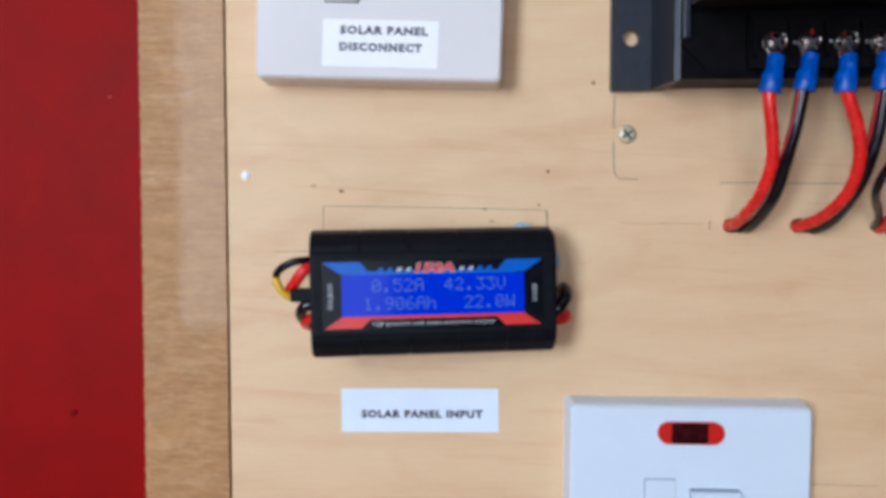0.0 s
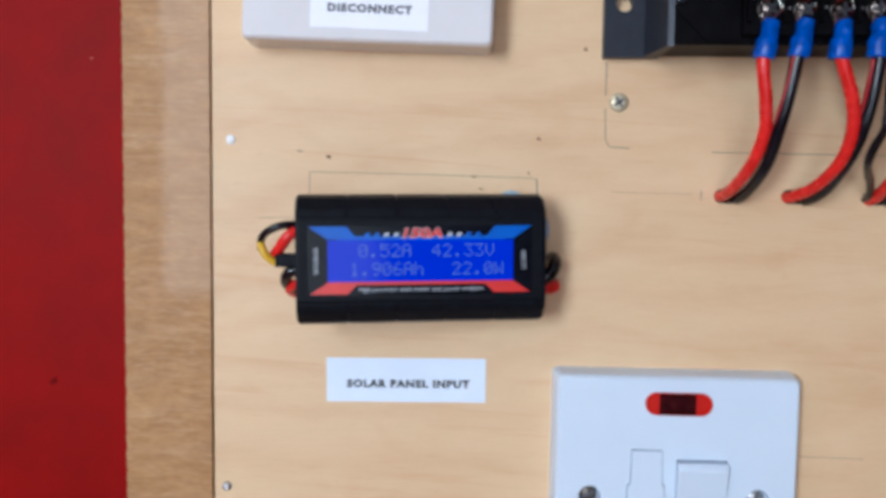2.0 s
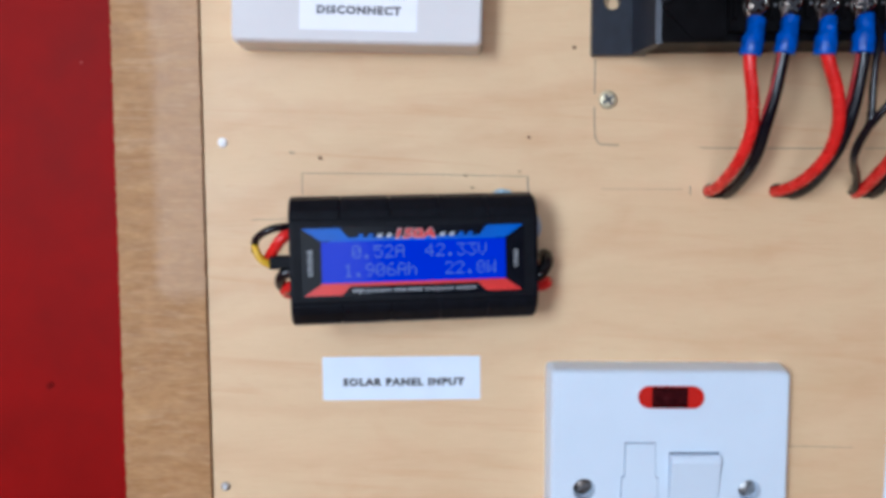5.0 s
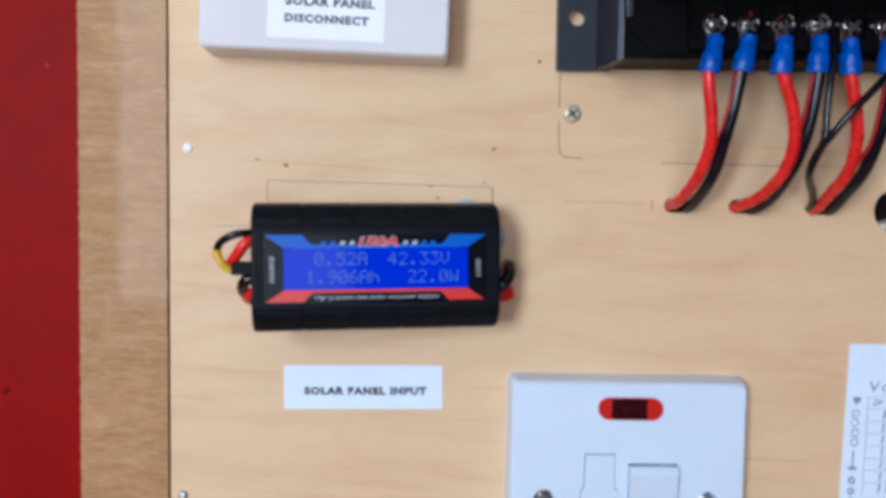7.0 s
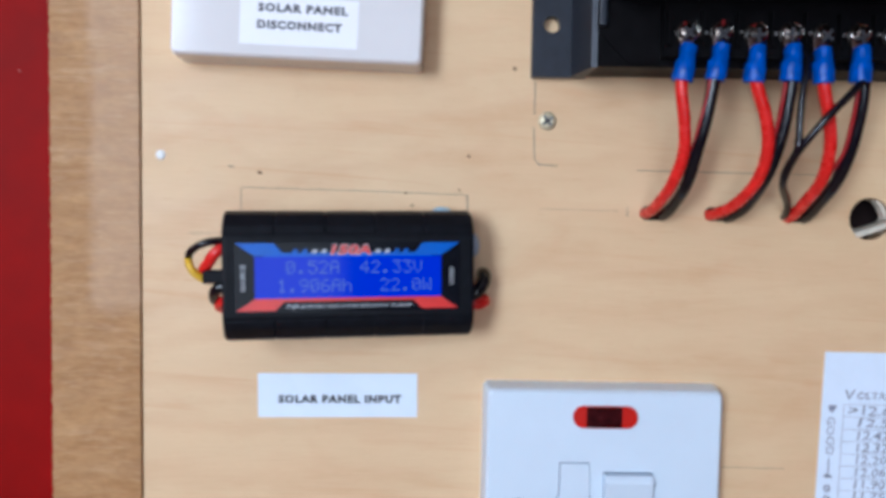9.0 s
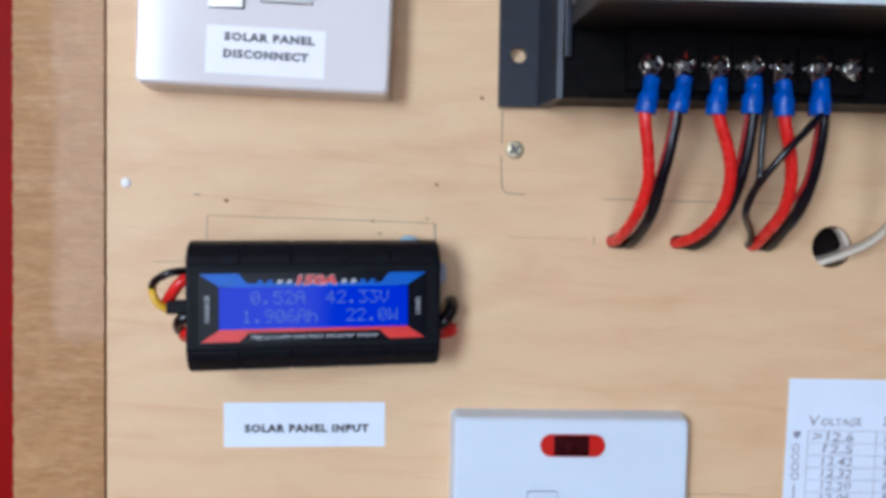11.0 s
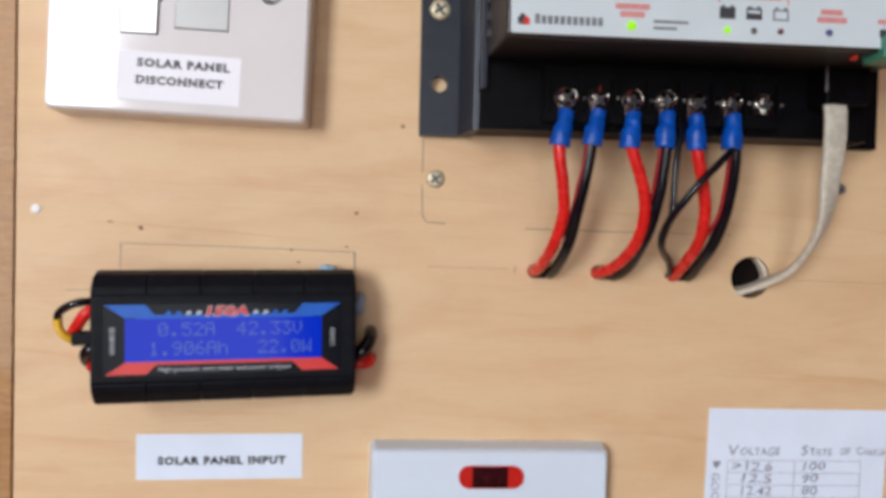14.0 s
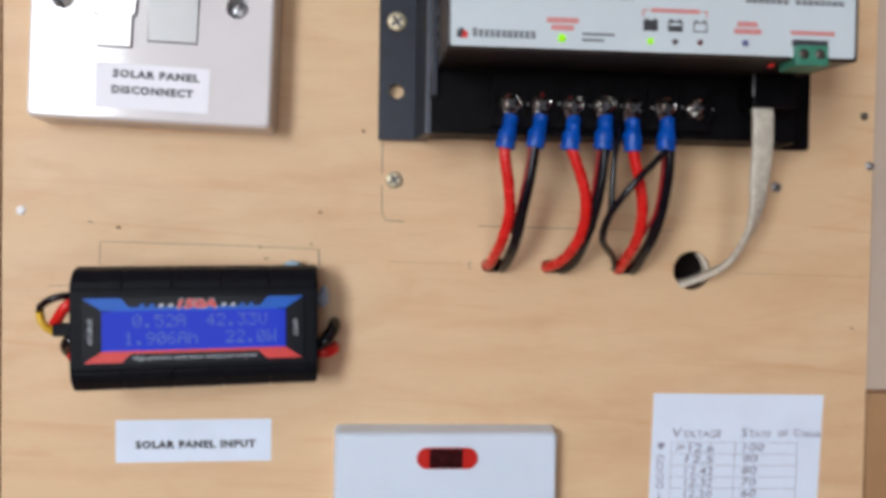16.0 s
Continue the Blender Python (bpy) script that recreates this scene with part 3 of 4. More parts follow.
def fused_switch(cx, cz, half, tilt, white, rocker_mat, neon, label, screws, rocker_x, lift, D=0.0093):
    """A fused connection unit with a fuse carrier, a rocker switch and two screws, and a neon where it has one."""
    zp, cz = cz, cz - (0.0012 if neon else 0.0)        # centres of the plate and of the parts let into it
    t = thing("fused_switch", label, "switch", "fused switches on the board")
    c0 = -0.0014 if not neon else 0.0
    sx = (-0.03015, 0.0288) if neon else (-0.0312, 0.0296)      # the two screws
    car = [(-0.0172, -0.0164), (-0.0062, -0.0164), (-0.0057, -0.0159), (-0.0057, -0.0056), (-0.0043, -0.0044), (-0.0043, 0.0042), (-0.0055, 0.0052),
           (-0.0057, 0.0172), (-0.0172, 0.0172), (-0.0173, 0.0052), (-0.0186, 0.0042), (-0.0186, -0.0046), (-0.0173, -0.0056)]
    car = [(x * 0.904 - 0.00015, z) if neon else (x + c0, z) for x, z in car]
    gw = 0.00028 if neon else 0.00042
    gap = [(cx + x + math.copysign(gw, x + 0.0115), cz + z + math.copysign(gw, z)) for x, z in car]
    r0, r1 = rocker_x
    rock = [(cx + r0, cz - 0.0142), (cx + r1, cz - 0.0142), (cx + r1, cz + 0.0142), (cx + r0, cz + 0.0142)]
    holes = [gap, rock] + [ring(cx + x, cz, 0.0040, 20) for x in sx]
    part("plate", plate_mesh(cx, zp, half, D, holes, 0.0007 if neon else 0.0), white, t)
    carrier = part("fuse_carrier", slab([(cx + x, cz + z) for x, z in car], -D - 0.0006, -D + 0.0044), white, t)
    if not neon:        # this carrier sits a little askew in its opening
        for v in carrier.data.vertices:
            if v.co.y < -D:
                v.co.y -= 0.055 * (v.co.x - cx + 0.0200)
    for k, ch in enumerate("FUSE"):
        z = cz + 0.0081 - 0.0055 * k
        lettering(ch, cx - 0.0128, cx - 0.0102, z - 0.0014, z + 0.0014, -D - (0.00066 if neon else 0.00115), white if neon else M_EMBOSS, carrier, turn=90)
    # rocker: pressed in at its lower end, its upper end standing out
    bm = bmesh.new()
    g = 0.00026
    prof = [(-D + 0.0040, -0.0138), (-D - 0.0003, -0.0138), (-D - 0.0008, -0.0015), (-D - lift, 0.0112), (-D - lift + 0.0012, 0.0134), (-D + 0.0040, 0.0138)]
    sides = [[bm.verts.new((cx + x, y, cz + z)) for y, z in prof] for x in (r0 + g, r1 - g)]
    n = len(prof)
    for i in range(n):
        bm.faces.new((sides[0][i], sides[0][(i + 1) % n], sides[1][(i + 1) % n], sides[1][i]))
    for s in sides:
        bm.faces.new(s)
    bmesh.ops.bevel(bm, geom=list(bm.edges), offset=0.0004, segments=2, profile=0.5, affect="EDGES")
    part("rocker", bm, rocker_mat, t)
    for s, m in zip(sx, screws):
        x = cx + s
        scr = part("screw", lathe(x, cz, [(0.0033, -D + 0.0044), (0.0033, -D + 0.0034), (0.0024, -D + 0.0027), (0, -D + 0.0024)], 18), m, t, smooth=True)
        a = radians(25 if s < 0 else 65)
        d, w = Vector((math.cos(a), math.sin(a))) * 0.0026, Vector((-math.sin(a), math.cos(a))) * 0.0004
        part("slot", slab([(x - d.x - w.x, cz - d.y - w.y), (x + d.x - w.x, cz + d.y - w.y), (x + d.x + w.x, cz + d.y + w.y), (x - d.x + w.x, cz - d.y + w.y)],
                          -D + 0.0021, -D + 0.0032), M_GROOVE, scr)
    if neon:
        zc = zp + 0.0328
        lens = part("neon_lens", slab(rounded(cx - 0.0116, cx + 0.0116, zc - 0.0040, zc + 0.0040, 0.0039, 8), -D - 0.0007, -D + 0.001), M_NEON, t,
                    "red neon indicator lens with a dark middle")
        part("dark_window", slab(rounded(cx - 0.0068, cx + 0.0058, zc - 0.0037, zc + 0.0037, 0.0003, 2), -D - 0.0010, -D - 0.0005), M_NEOND, lens)
    c = Vector((cx, 0, cz))
    t.matrix_world = Matrix.Translation(c) @ Matrix.Rotation(radians(tilt), 4, "Y") @ Matrix.Translation(-c)
    return t


fused_switch(0.0519, 1.4749, 0.0432, 1.65, M_WHITE_A, M_ROCKER_SHADE, False, "white plastic fused switch with a paper label stuck on it", (M_DARKSCR, M_STEEL), (-0.0016, 0.0162), 0.0030, D=0.0138)
fused_switch(0.1603, 1.2760, 0.0433, 0.3, M_WHITE_B, M_WHITE_B, True, "white plastic fused switch with a red neon indicator", (M_DARKSCR, M_STEEL), (-0.0002, 0.0176), 0.0034)


# ---- stuck-on paper labels ----
def paper_label(x0, x1, z0, z1, y, tilt, lines, label, stock, ink):
    """A thin sticker with printed capitals; tilt is in degrees."""
    t = thing("paper_label", label, "label", "printed paper labels")
    part("sheet", slab(rounded(x0, x1, z0, z1, 0.0003, 2), y - 0.00018, y), stock, t)
    for body, a, b, c, d in lines:
        lettering(body, a, b, c, d, y - 0.00024, ink, t, bold=0.06, spread=1.17)
    c = Vector(((x0 + x1) / 2, y, (z0 + z1) / 2))
    t.matrix_world = Matrix.Translation(c) @ Matrix.Rotation(radians(-tilt), 4, "Y") @ Matrix.Translation(-c)
    return t


paper_label(0.0318, 0.0718, 1.4363, 1.4524, -0.0138, -2.1,
            [("SOLAR PANEL", 0.0378, 0.0682, 1.4473, 1.4503), ("DISCONNECT", 0.0377, 0.0663, 1.4416, 1.4446)],
            "white paper label printed SOLAR PANEL DISCONNECT on the switch", M_LABEL, M_INK_GREY)
paper_label(0.0350, 0.0932, 1.3052, 1.3214, 0.0, 0.5, [("SOLAR PANEL INPUT", 0.0424, 0.0874, 1.3104, 1.3135)],
            "white paper label printed SOLAR PANEL INPUT on the plywood", M_PAPER, M_INK)


# ---- the power meter ----
DOTS = {"0": "0E11131519110E", "1": "040C040404040E", "2": "0E11010204081F", "3": "1F02040201110E", "4": "02060A121F0202", "5": "1F101E0101110E", "6": "0608101E11110E",
        "9": "0E11110F01020C", ".": "00000000000C0C", "A": "0E11111F111111", "V": "11111111110A04", "h": "10101619111111", "W": "11111115151B11"}


def reading(body, x, z, wide, high, y, parent):
    """A row of dot-matrix characters, five dots by seven each, as one mesh."""
    step = wide / (len(body) * 6 - 1)
    row = high / 7
    bm = bmesh.new()
    for i, ch in enumerate(body):
        for r in range(7):
            bits = int(DOTS[ch][2 * r:2 * r + 2], 16)
            for c in range(5):
                if bits >> (4 - c) & 1:
                    x0, z0 = x + (i * 6 + c) * step, z + (6 - r) * row
                    vs = [bm.verts.new((a, y, b)) for a, b in ((x0, z0), (x0 + step * 0.92, z0), (x0 + step * 0.92, z0 + row * 0.92), (x0, z0 + row * 0.92))]
                    bm.faces.new(vs)
    part("reading", bm, M_DIGIT, parent)


def power_meter():
    t = thing("power_meter", "black plastic power meter with a lit blue display", "power meter")
    x0, x1 = -0.0408, 0.0418
    prof = [(-0.0048, -0.0170), (-0.0048, 0.0170), (-0.0080, 0.0208), (-0.0150, 0.0213), (-0.0190, 0.0202), (-0.0220, 0.0168), (-0.0229, 0.0130),
            (-0.0229, -0.0130), (-0.0220, -0.0168), (-0.0190, -0.0202), (-0.0150, -0.0213), (-0.0080, -0.0208)]
    bm = bmesh.new()
    rings = []
    for x, k in ((x0, 0.975), (x0 + 0.0004, 0.992), (x0 + 0.0012, 1.0), (x1 - 0.0012, 1.0), (x1 - 0.0004, 0.992), (x1, 0.975)):
        rings.append([bm.verts.new((x, -0.011 + (y + 0.011) * k, z * k)) for y, z in prof])
    n = len(prof)
    for a, b in zip(rings, rings[1:]):
        for i in range(n):
            bm.faces.new((a[i], a[(i + 1) % n], b[(i + 1) % n], b[i]))
    bm.faces.new(rings[0]), bm.faces.new(rings[-1])
    part("case", bm, M_CASE, t)
    # raised grip pads along the upper and lower shoulders
    for s in (1, -1):
        for k in range(5):
            a = x0 + 0.0004 + k * 0.0164
            b = a + 0.01605
            pb = bmesh.new()
            pr = [(-0.0080, 0.0214), (-0.0151, 0.0217), (-0.0193, 0.0205), (-0.0224, 0.0169), (-0.0231, 0.0142), (-0.0228, 0.0138), (-0.0170, 0.0180), (-0.0080, 0.0205)]
            e = [[pb.verts.new((x, y, z * s)) for y, z in pr] for x in (a, b)]
            for i in range(len(pr)):
                pb.faces.new((e[0][i], e[0][(i + 1) % len(pr)], e[1][(i + 1) % len(pr)], e[1][i]))
            pb.faces.new(e[0]), pb.faces.new(e[1])
            bmesh.ops.bevel(pb, geom=list(pb.edges), offset=0.0003, segments=1, profile=0.5, affect="EDGES")
            part("grip_pad", pb, M_CASE, t)
    f = -0.0230
    panel = part("front_panel", slab(rounded(-0.0368, 0.0368, -0.0114, 0.0114, 0.0008, 3), f - 0.0006, f + 0.001), M_PANEL, t, "glossy black printed front panel")
    y = f - 0.0006
    for s in (-1, 1):
        part("blue_corner", slab([(s * 0.0366, 0.0112), (s * 0.0243, 0.0112), (s * 0.0212, 0.0074), (s * 0.0304, 0.0070)], y - 0.0002, y), M_BLUE, panel)
        part("red_corner", slab([(s * 0.0362, -0.0108), (s * 0.0241, -0.0108), (s * 0.0212, -0.0080), (s * 0.0305, -0.0070)], y - 0.0002, y), M_REDP, panel)
    part("red_band", slab([(-0.0305, -0.0079), (0.0305, -0.0079), (0.0305, -0.0067), (-0.0305, -0.0067)], y - 0.00016, y), M_REDP, panel)
    part("blue_band", slab([(-0.0290, 0.0066), (0.0290, 0.0066), (0.0240, 0.0080), (-0.0240, 0.0080)], y - 0.00014, y), M_BLUE, panel)
    lcd = part("display", slab([(-0.0304, -0.0068), (0.0304, -0.0068), (0.0304, 0.0068), (-0.0304, 0.0068)], y - 0.0004, y), M_LCD, t, "lit blue liquid crystal display")
    for body, a, b, c, d in (("0.52A", -0.0205, -0.0034, 0.0012, 0.0055), ("42.33V", 0.0035, 0.0240, 0.0012, 0.0055),
                             ("1.906Ah", -0.0232, 0.0006, -0.0048, -0.0005), ("22.0W", 0.0100, 0.0271, -0.0048, -0.0005)):
        reading(body, a, c, b - a, d - c, y - 0.00046, lcd)
    lettering("150A", -0.0064, 0.0072, 0.0072, 0.0108, y - 0.00025, M_WHITEP, panel, bold=0.06, slant=0.2)
    lettering("150A", -0.0062, 0.0070, 0.0074, 0.0106, y - 0.0003, M_REDP, panel, bold=0.035, slant=0.2)
    for s in (-1, 1):
        for k in range(4):
            x = s * (0.0088 + 0.0031 * k) + 0.0004
            part("dash", slab([(x - 0.0009, 0.0079), (x + 0.0006, 0.0079), (x + 0.0012, 0.0091), (x - 0.0003, 0.0091)], y - 0.00022, y),
                 M_WHITEP if k < 2 else M_BLUE, panel)
    lettering("SOURCE", -0.0349, -0.0334, -0.0043, 0.0043, y - 0.0002, M_WHITEP, panel, bold=0.01, turn=-90)
    lettering("LOAD", 0.0332, 0.0347, -0.0029, 0.0029, y - 0.0002, M_WHITEP, panel, bold=0.01, turn=-90)
    lettering("High-precision watt meter and power analyzer", -0.0205, 0.0208, -0.0105, -0.0086, y - 0.0002, M_WHITEP, panel, bold=0.004, slant=0.15)
    # leads at the source end
    part("black_lead", sweep([(-0.0395, -0.014, 0.0118), (-0.0465, -0.0165, 0.0112), (-0.0520, -0.014, 0.0080), (-0.0532, -0.010, 0.0034)], 0.0013), M_WBLK, t, smooth=True)
    part("red_lead", sweep([(-0.0395, -0.014, 0.0098), (-0.0432, -0.016, 0.0082), (-0.0468, -0.014, 0.0036), (-0.0492, -0.010, 0.0005)], 0.0019), M_WRED, t, smooth=True)
    part("yellow_lead", sweep([(-0.0530, -0.012, 0.0060), (-0.0522, -0.014, 0.0036), (-0.0505, -0.014, 0.0008), (-0.0475, -0.013, -0.0014)], 0.0013), M_WYEL, t, smooth=True)
    part("lead_plug", box(-0.0480, -0.0405, -0.0165, -0.0105, -0.0024, 0.0020, 0.0006), M_CASE, t, "small black lead plug")
    part("black_supply_wire", sweep([(-0.0400, -0.014, -0.0030), (-0.0440, -0.013, -0.0048), (-0.0450, -0.008, -0.0085), (-0.0415, -0.004, -0.0115)], 0.0020), M_WBLK, t, smooth=True)
    part("red_supply_wire", sweep([(-0.0400, -0.011, -0.0080), (-0.0432, -0.009, -0.0095), (-0.0440, -0.005, -0.0115), (-0.0410, -0.002, -0.0130)], 0.0018), M_WRED, t, smooth=True)
    # leads at the load end
    part("black_load_wire", sweep([(0.0395, -0.011, -0.0090), (0.0438, -0.014, -0.0074), (0.0468, -0.0135, -0.0044), (0.0484, -0.010, -0.0018), (0.0488, -0.003, -0.0010), (0.0488, 0.003, -0.0010)], 0.0023), M_WBLK, t, smooth=True)
    part("red_load_wire", sweep([(0.0400, -0.011, -0.0112), (0.0455, -0.012, -0.0110), (0.0482, -0.009, -0.0106), (0.0487, 0.004, -0.0104)], 0.0024), M_WRED, t, smooth=True)
    part("clear_tube", lathe(0.0425, 0.0085, [(0, -0.012), (0.0020, -0.011), (0.0026, -0.006), (0.0022, -0.001), (0, 0.0)], 14), M_CLEAR, t, smooth=True)
    t.matrix_world = pose(0.0676, -0.0021, 1.3592, 0, -0.8, 8.0)
    return t


power_meter()


def putty(cx, cz, sx, sz, label, material=M_TACK):
    bm = bmesh.new()
    bmesh.ops.create_icosphere(bm, subdivisions=3, radius=1)
    for v in bm.verts:
        k = 1 + 0.35 * noise.noise(v.co * 1.7 + Vector((cx * 90, 0, cz * 70)))
        v.co = Vector((cx + v.co.x * sx * k, -0.003 + v.co.y * 0.0045 * k, cz + v.co.z * sz * k))
    tagged(part("adhesive_putty", bm, material, smooth=True), label, "adhesive putty")


putty(0.1010, 1.3806, 0.0032, 0.0021, "pale blue putty blob behind the power meter")
putty(0.1128, 1.3690, 0.0020, 0.0040, "grey-blue putty blob at the end of the power meter", M_CLEAR)


# ---- the solar charge controller ----
def solar_controller():
    t = thing("solar_controller", "black solar charge controller with pale grey face label", "charge controller")
    zb, zt = 1.4294, 1.5025
    for s, (a, b) in ((-1, (0.1325, 0.1465)), (1, (0.2895, 0.3030))):
        holes = [ring(0.1393 if s < 0 else 0.2972, z, 0.0029, 20) for z in (1.4478, 1.4740)] if s < 0 else []
        # right flange lies unlit: its shade is put in with the housing's black
        part("mounting_flange", slab(rounded(a, b, zb, zt, 0.0006, 2), -0.0040, -0.0002, holes), M_ANOD if s < 0 else M_BLACKPL, t, "dark blue-grey metal mounting flange" if s < 0 else "")
    # leaning side walls that rise from the flanges to the housing; unlit right one black
    for fx, tx in ((0.1462, 0.1503), (0.2898, 0.2868)):
        w = bmesh.new()
        d = math.copysign(0.0012, tx - fx)
        prof = [(fx, -0.0006), (fx, -0.0040), (tx - d * 0.4, -0.0216), (tx + d * 0.4, -0.0219), (tx + d, -0.0222), (tx + d, -0.0006)]
        e = [[w.verts.new((x, y, z)) for x, y in prof] for z in (zb + 0.0001, zt)]
        for i in range(6):
            w.faces.new((e[0][i], e[0][(i + 1) % 6], e[1][(i + 1) % 6], e[1][i]))
        w.faces.new(e[0]), w.faces.new(e[1])
        part("side_wall", w, M_ANOD if fx < 0.2 else M_BLACKPL, t)
    for a, b in ((0.1514, 0.1538), (0.2836, 0.2858)):
        # the right rail is blackened for the same shade
        part("side_rail", box(a, b, -0.0262, -0.0222, 1.4422, zt, 0.0005), M_ANOD if a < 0.2 else M_BLACKPL, t)
    # lower step with the terminals
    low = slab([(0.1512, zb + 0.0010), (0.2866, zb + 0.0010), (0.2866, zt - 0.001), (0.1512, zt - 0.001)], -0.0219, -0.0008)
    bmesh.ops.bevel(low, geom=[e for e in low.edges if len(e.link_faces) == 2 and e.calc_face_angle(0) > 1], offset=0.0006, segments=2, profile=0.5, affect="EDGES")
    part("lower_housing", low, M_BLACKPL, t)
    cov = slab([(0.1514, 1.4505), (0.1514, 1.4417), (0.1618, 1.4310), (0.1722, 1.4310), (0.1722, 1.4505)], -0.0232, -0.0214)
    bmesh.ops.bevel(cov, geom=[e for e in cov.edges if all(v.co.y < -0.023 for v in e.verts) and len(e.link_faces) == 2 and e.calc_face_angle(0) > 1], offset=0.0003, segments=1, profile=0.5, affect="EDGES")
    part("corner_cover", cov, M_BLACKPL, t)
    # upper housing overhangs the terminals
    up = bmesh.new()
    prof = [(-0.0006, 1.4530), (-0.0215, 1.4530), (-0.0632, 1.4497), (-0.0632, zt), (-0.0006, zt)]
    e = [[up.verts.new((x, y, z)) for y, z in prof] for x in (0.1536, 0.2840)]
    for i in range(5):
        up.faces.new((e[0][i], e[0][(i + 1) % 5], e[1][(i + 1) % 5], e[1][i]))
    up.faces.new(e[0]), up.faces.new(e[1])
    bmesh.ops.bevel(up, geom=list(up.edges), offset=0.0011, segments=3, profile=0.5, affect="EDGES")
    part("upper_housing", up, M_HOOD_BOUNCE, t)
    for k in range(8):
        z = 1.4580 + 0.0055 * k
        part("vent_slot", box(0.1529, 0.1538, -0.0310, -0.0272, z, z + 0.0026, 0.0002), M_INK, t)
    # printed face
    y = -0.0632
    face = part("face_label", slab(rounded(0.1549, 0.2822, 1.4506, zt - 0.001, 0.0009, 3), y - 0.0006, y + 0.0003), M_FACE, t, "pale grey printed face label")
    y -= 0.0006
    # badge: red and black mark with a bar for the maker's name
    mk = (0.1584, 1.4543)
    part("badge", slab([(mk[0] - 0.0016, mk[1] - 0.0012), (mk[0] + 0.0002, mk[1] - 0.0014), (mk[0] + 0.0004, mk[1] + 0.0014), (mk[0] - 0.0006, mk[1] + 0.0017), (mk[0] - 0.0017, mk[1] + 0.0004)],
                      y - 0.0001, y), M_INK, face)
    part("badge", slab([(mk[0] - 0.0002, mk[1] - 0.0015), (mk[0] + 0.0017, mk[1] - 0.0013), (mk[0] + 0.0017, mk[1] + 0.0002), (mk[0] + 0.0004, mk[1] + 0.0012)], y - 0.00016, y), M_REDP, face)
    for k in range(11):
        x = 0.1616 + 0.00178 * k
        mark(x, x + 0.00128, 1.4533, 1.4556 if k else 1.4560, y, M_GREYTX, face, "print_bar")
    # large product name, title line and emblem near the upper part
    for k, (a, b) in enumerate(((0.1600, 0.1655), (0.1668, 0.1722), (0.1735, 0.1785), (0.1830, 0.1880), (0.1893, 0.1940), (0.1952, 0.2000), (0.2012, 0.2050), (0.2075, 0.2140))):
        mark(a, b, 1.4715, 1.4795, y, M_INK, face, "print_bar", r=0.0008)
    lettering("SOLAR CONTROLLER", 0.1634, 0.1942, 1.4660, 1.4684, y - 0.00008, M_INK, face, bold=0.02)
    for k in range(11):
        if k not in (2, 7):
            mark(0.1956 + 0.00142 * k, 0.1966 + 0.00142 * k, 1.4662, 1.4685, y, M_GREYTX, face, "print_bar", r=0.0003)
        else:
            mark(0.1956 + 0.00142 * k, 0.1965 + 0.00142 * k, 1.4672, 1.4676, y, M_GREYTX, face, "print_bar")
    part("emblem", slab([(0.2440, 1.4690), (0.2485, 1.4745), (0.2492, 1.4738), (0.2462, 1.4690)], y - 0.0001, y), M_GREYTX, face)
    for k in range(7):
        x = 0.2500 + 0.0040 * k
        mark(x + 0.0003, x + 0.0030, 1.4696, 1.4737 if k in (0, 5) else 1.4729, y, M_REDP, face, "print_bar", r=0.0006)
    for k in range(16):
        if k != 7:
            mark(0.2466 + 0.00200 * k, 0.2482 + 0.00200 * k, 1.4667, 1.4683, y, M_GREYTX, face, "print_bar", r=0.0003)
    # charging status
    for a, b, z in ((0.1842, 0.1940, 1.4592), (0.1856, 0.1926, 1.4570)):
        mark(a, b, z - 0.0008, z + 0.0008, y, M_REDTX, face, "print_bar", r=0.0003)
    for a, b, z in ((0.1952, 0.2052, 1.4553), (0.1952, 0.2020, 1.4535)):
        mark(a, b, z - 0.0004, z + 0.0004, y, M_GREYTX, face, "print_bar")
    # battery status: bracket, three battery signs and their lamps
    mark(0.2165, 0.2320, 1.4627, 1.4640, y, M_REDTX, face, "print_bar", r=0.0003)
    for a in (0.2138, 0.2340):
        mark(a, a + 0.0005, 1.4615, 1.4634, y, M_REDTX, face, "print_bar")
    mark(0.2138, 0.2156, 1.4631, 1.4636, y, M_REDTX, face, "print_bar")
    mark(0.2328, 0.2345, 1.4631, 1.4636, y, M_REDTX, face, "print_bar")
    for k, x in enumerate((0.2165, 0.2243, 0.2322)):
        z0, z1 = 1.4570, 1.4602
        out = [(x - 0.0023, z0), (x + 0.0023, z0), (x + 0.0023, z1), (x - 0.0023, z1)]
        hole = [] if k == 0 else [[(x - 0.0018, z0 + (0.0018 if k == 1 else 0.0005)), (x + 0.0018, z0 + (0.0018 if k == 1 else 0.0005)), (x + 0.0018, z1 - 0.0005), (x - 0.0018, z1 - 0.0005)]]
        part("battery_sign", slab(out, y - 0.0001, y, hole), M_INK if k < 2 else M_GREYTX, face)
        for s in (-1, 1):
            mark(x + s * 0.0013 - 0.0005, x + s * 0.0013 + 0.0005, z1, z1 + 0.0006, y, M_INK if k < 2 else M_GREYTX, face, "battery_sign")
    lamps = ((0.1889, 1.4538, M_LEDG, 0.0013, "lit green status lamp"), (0.2165, 1.4538, M_LEDG, 0.0010, "lit green status lamp"), (0.2243, 1.4539, M_LEDOFF, 0.0009, "unlit status lamp"),
             (0.2322, 1.4540, M_LEDR, 0.0009, "unlit status lamp"), (0.2466, 1.4543, M_LEDB, 0.0010, "unlit status lamp"))
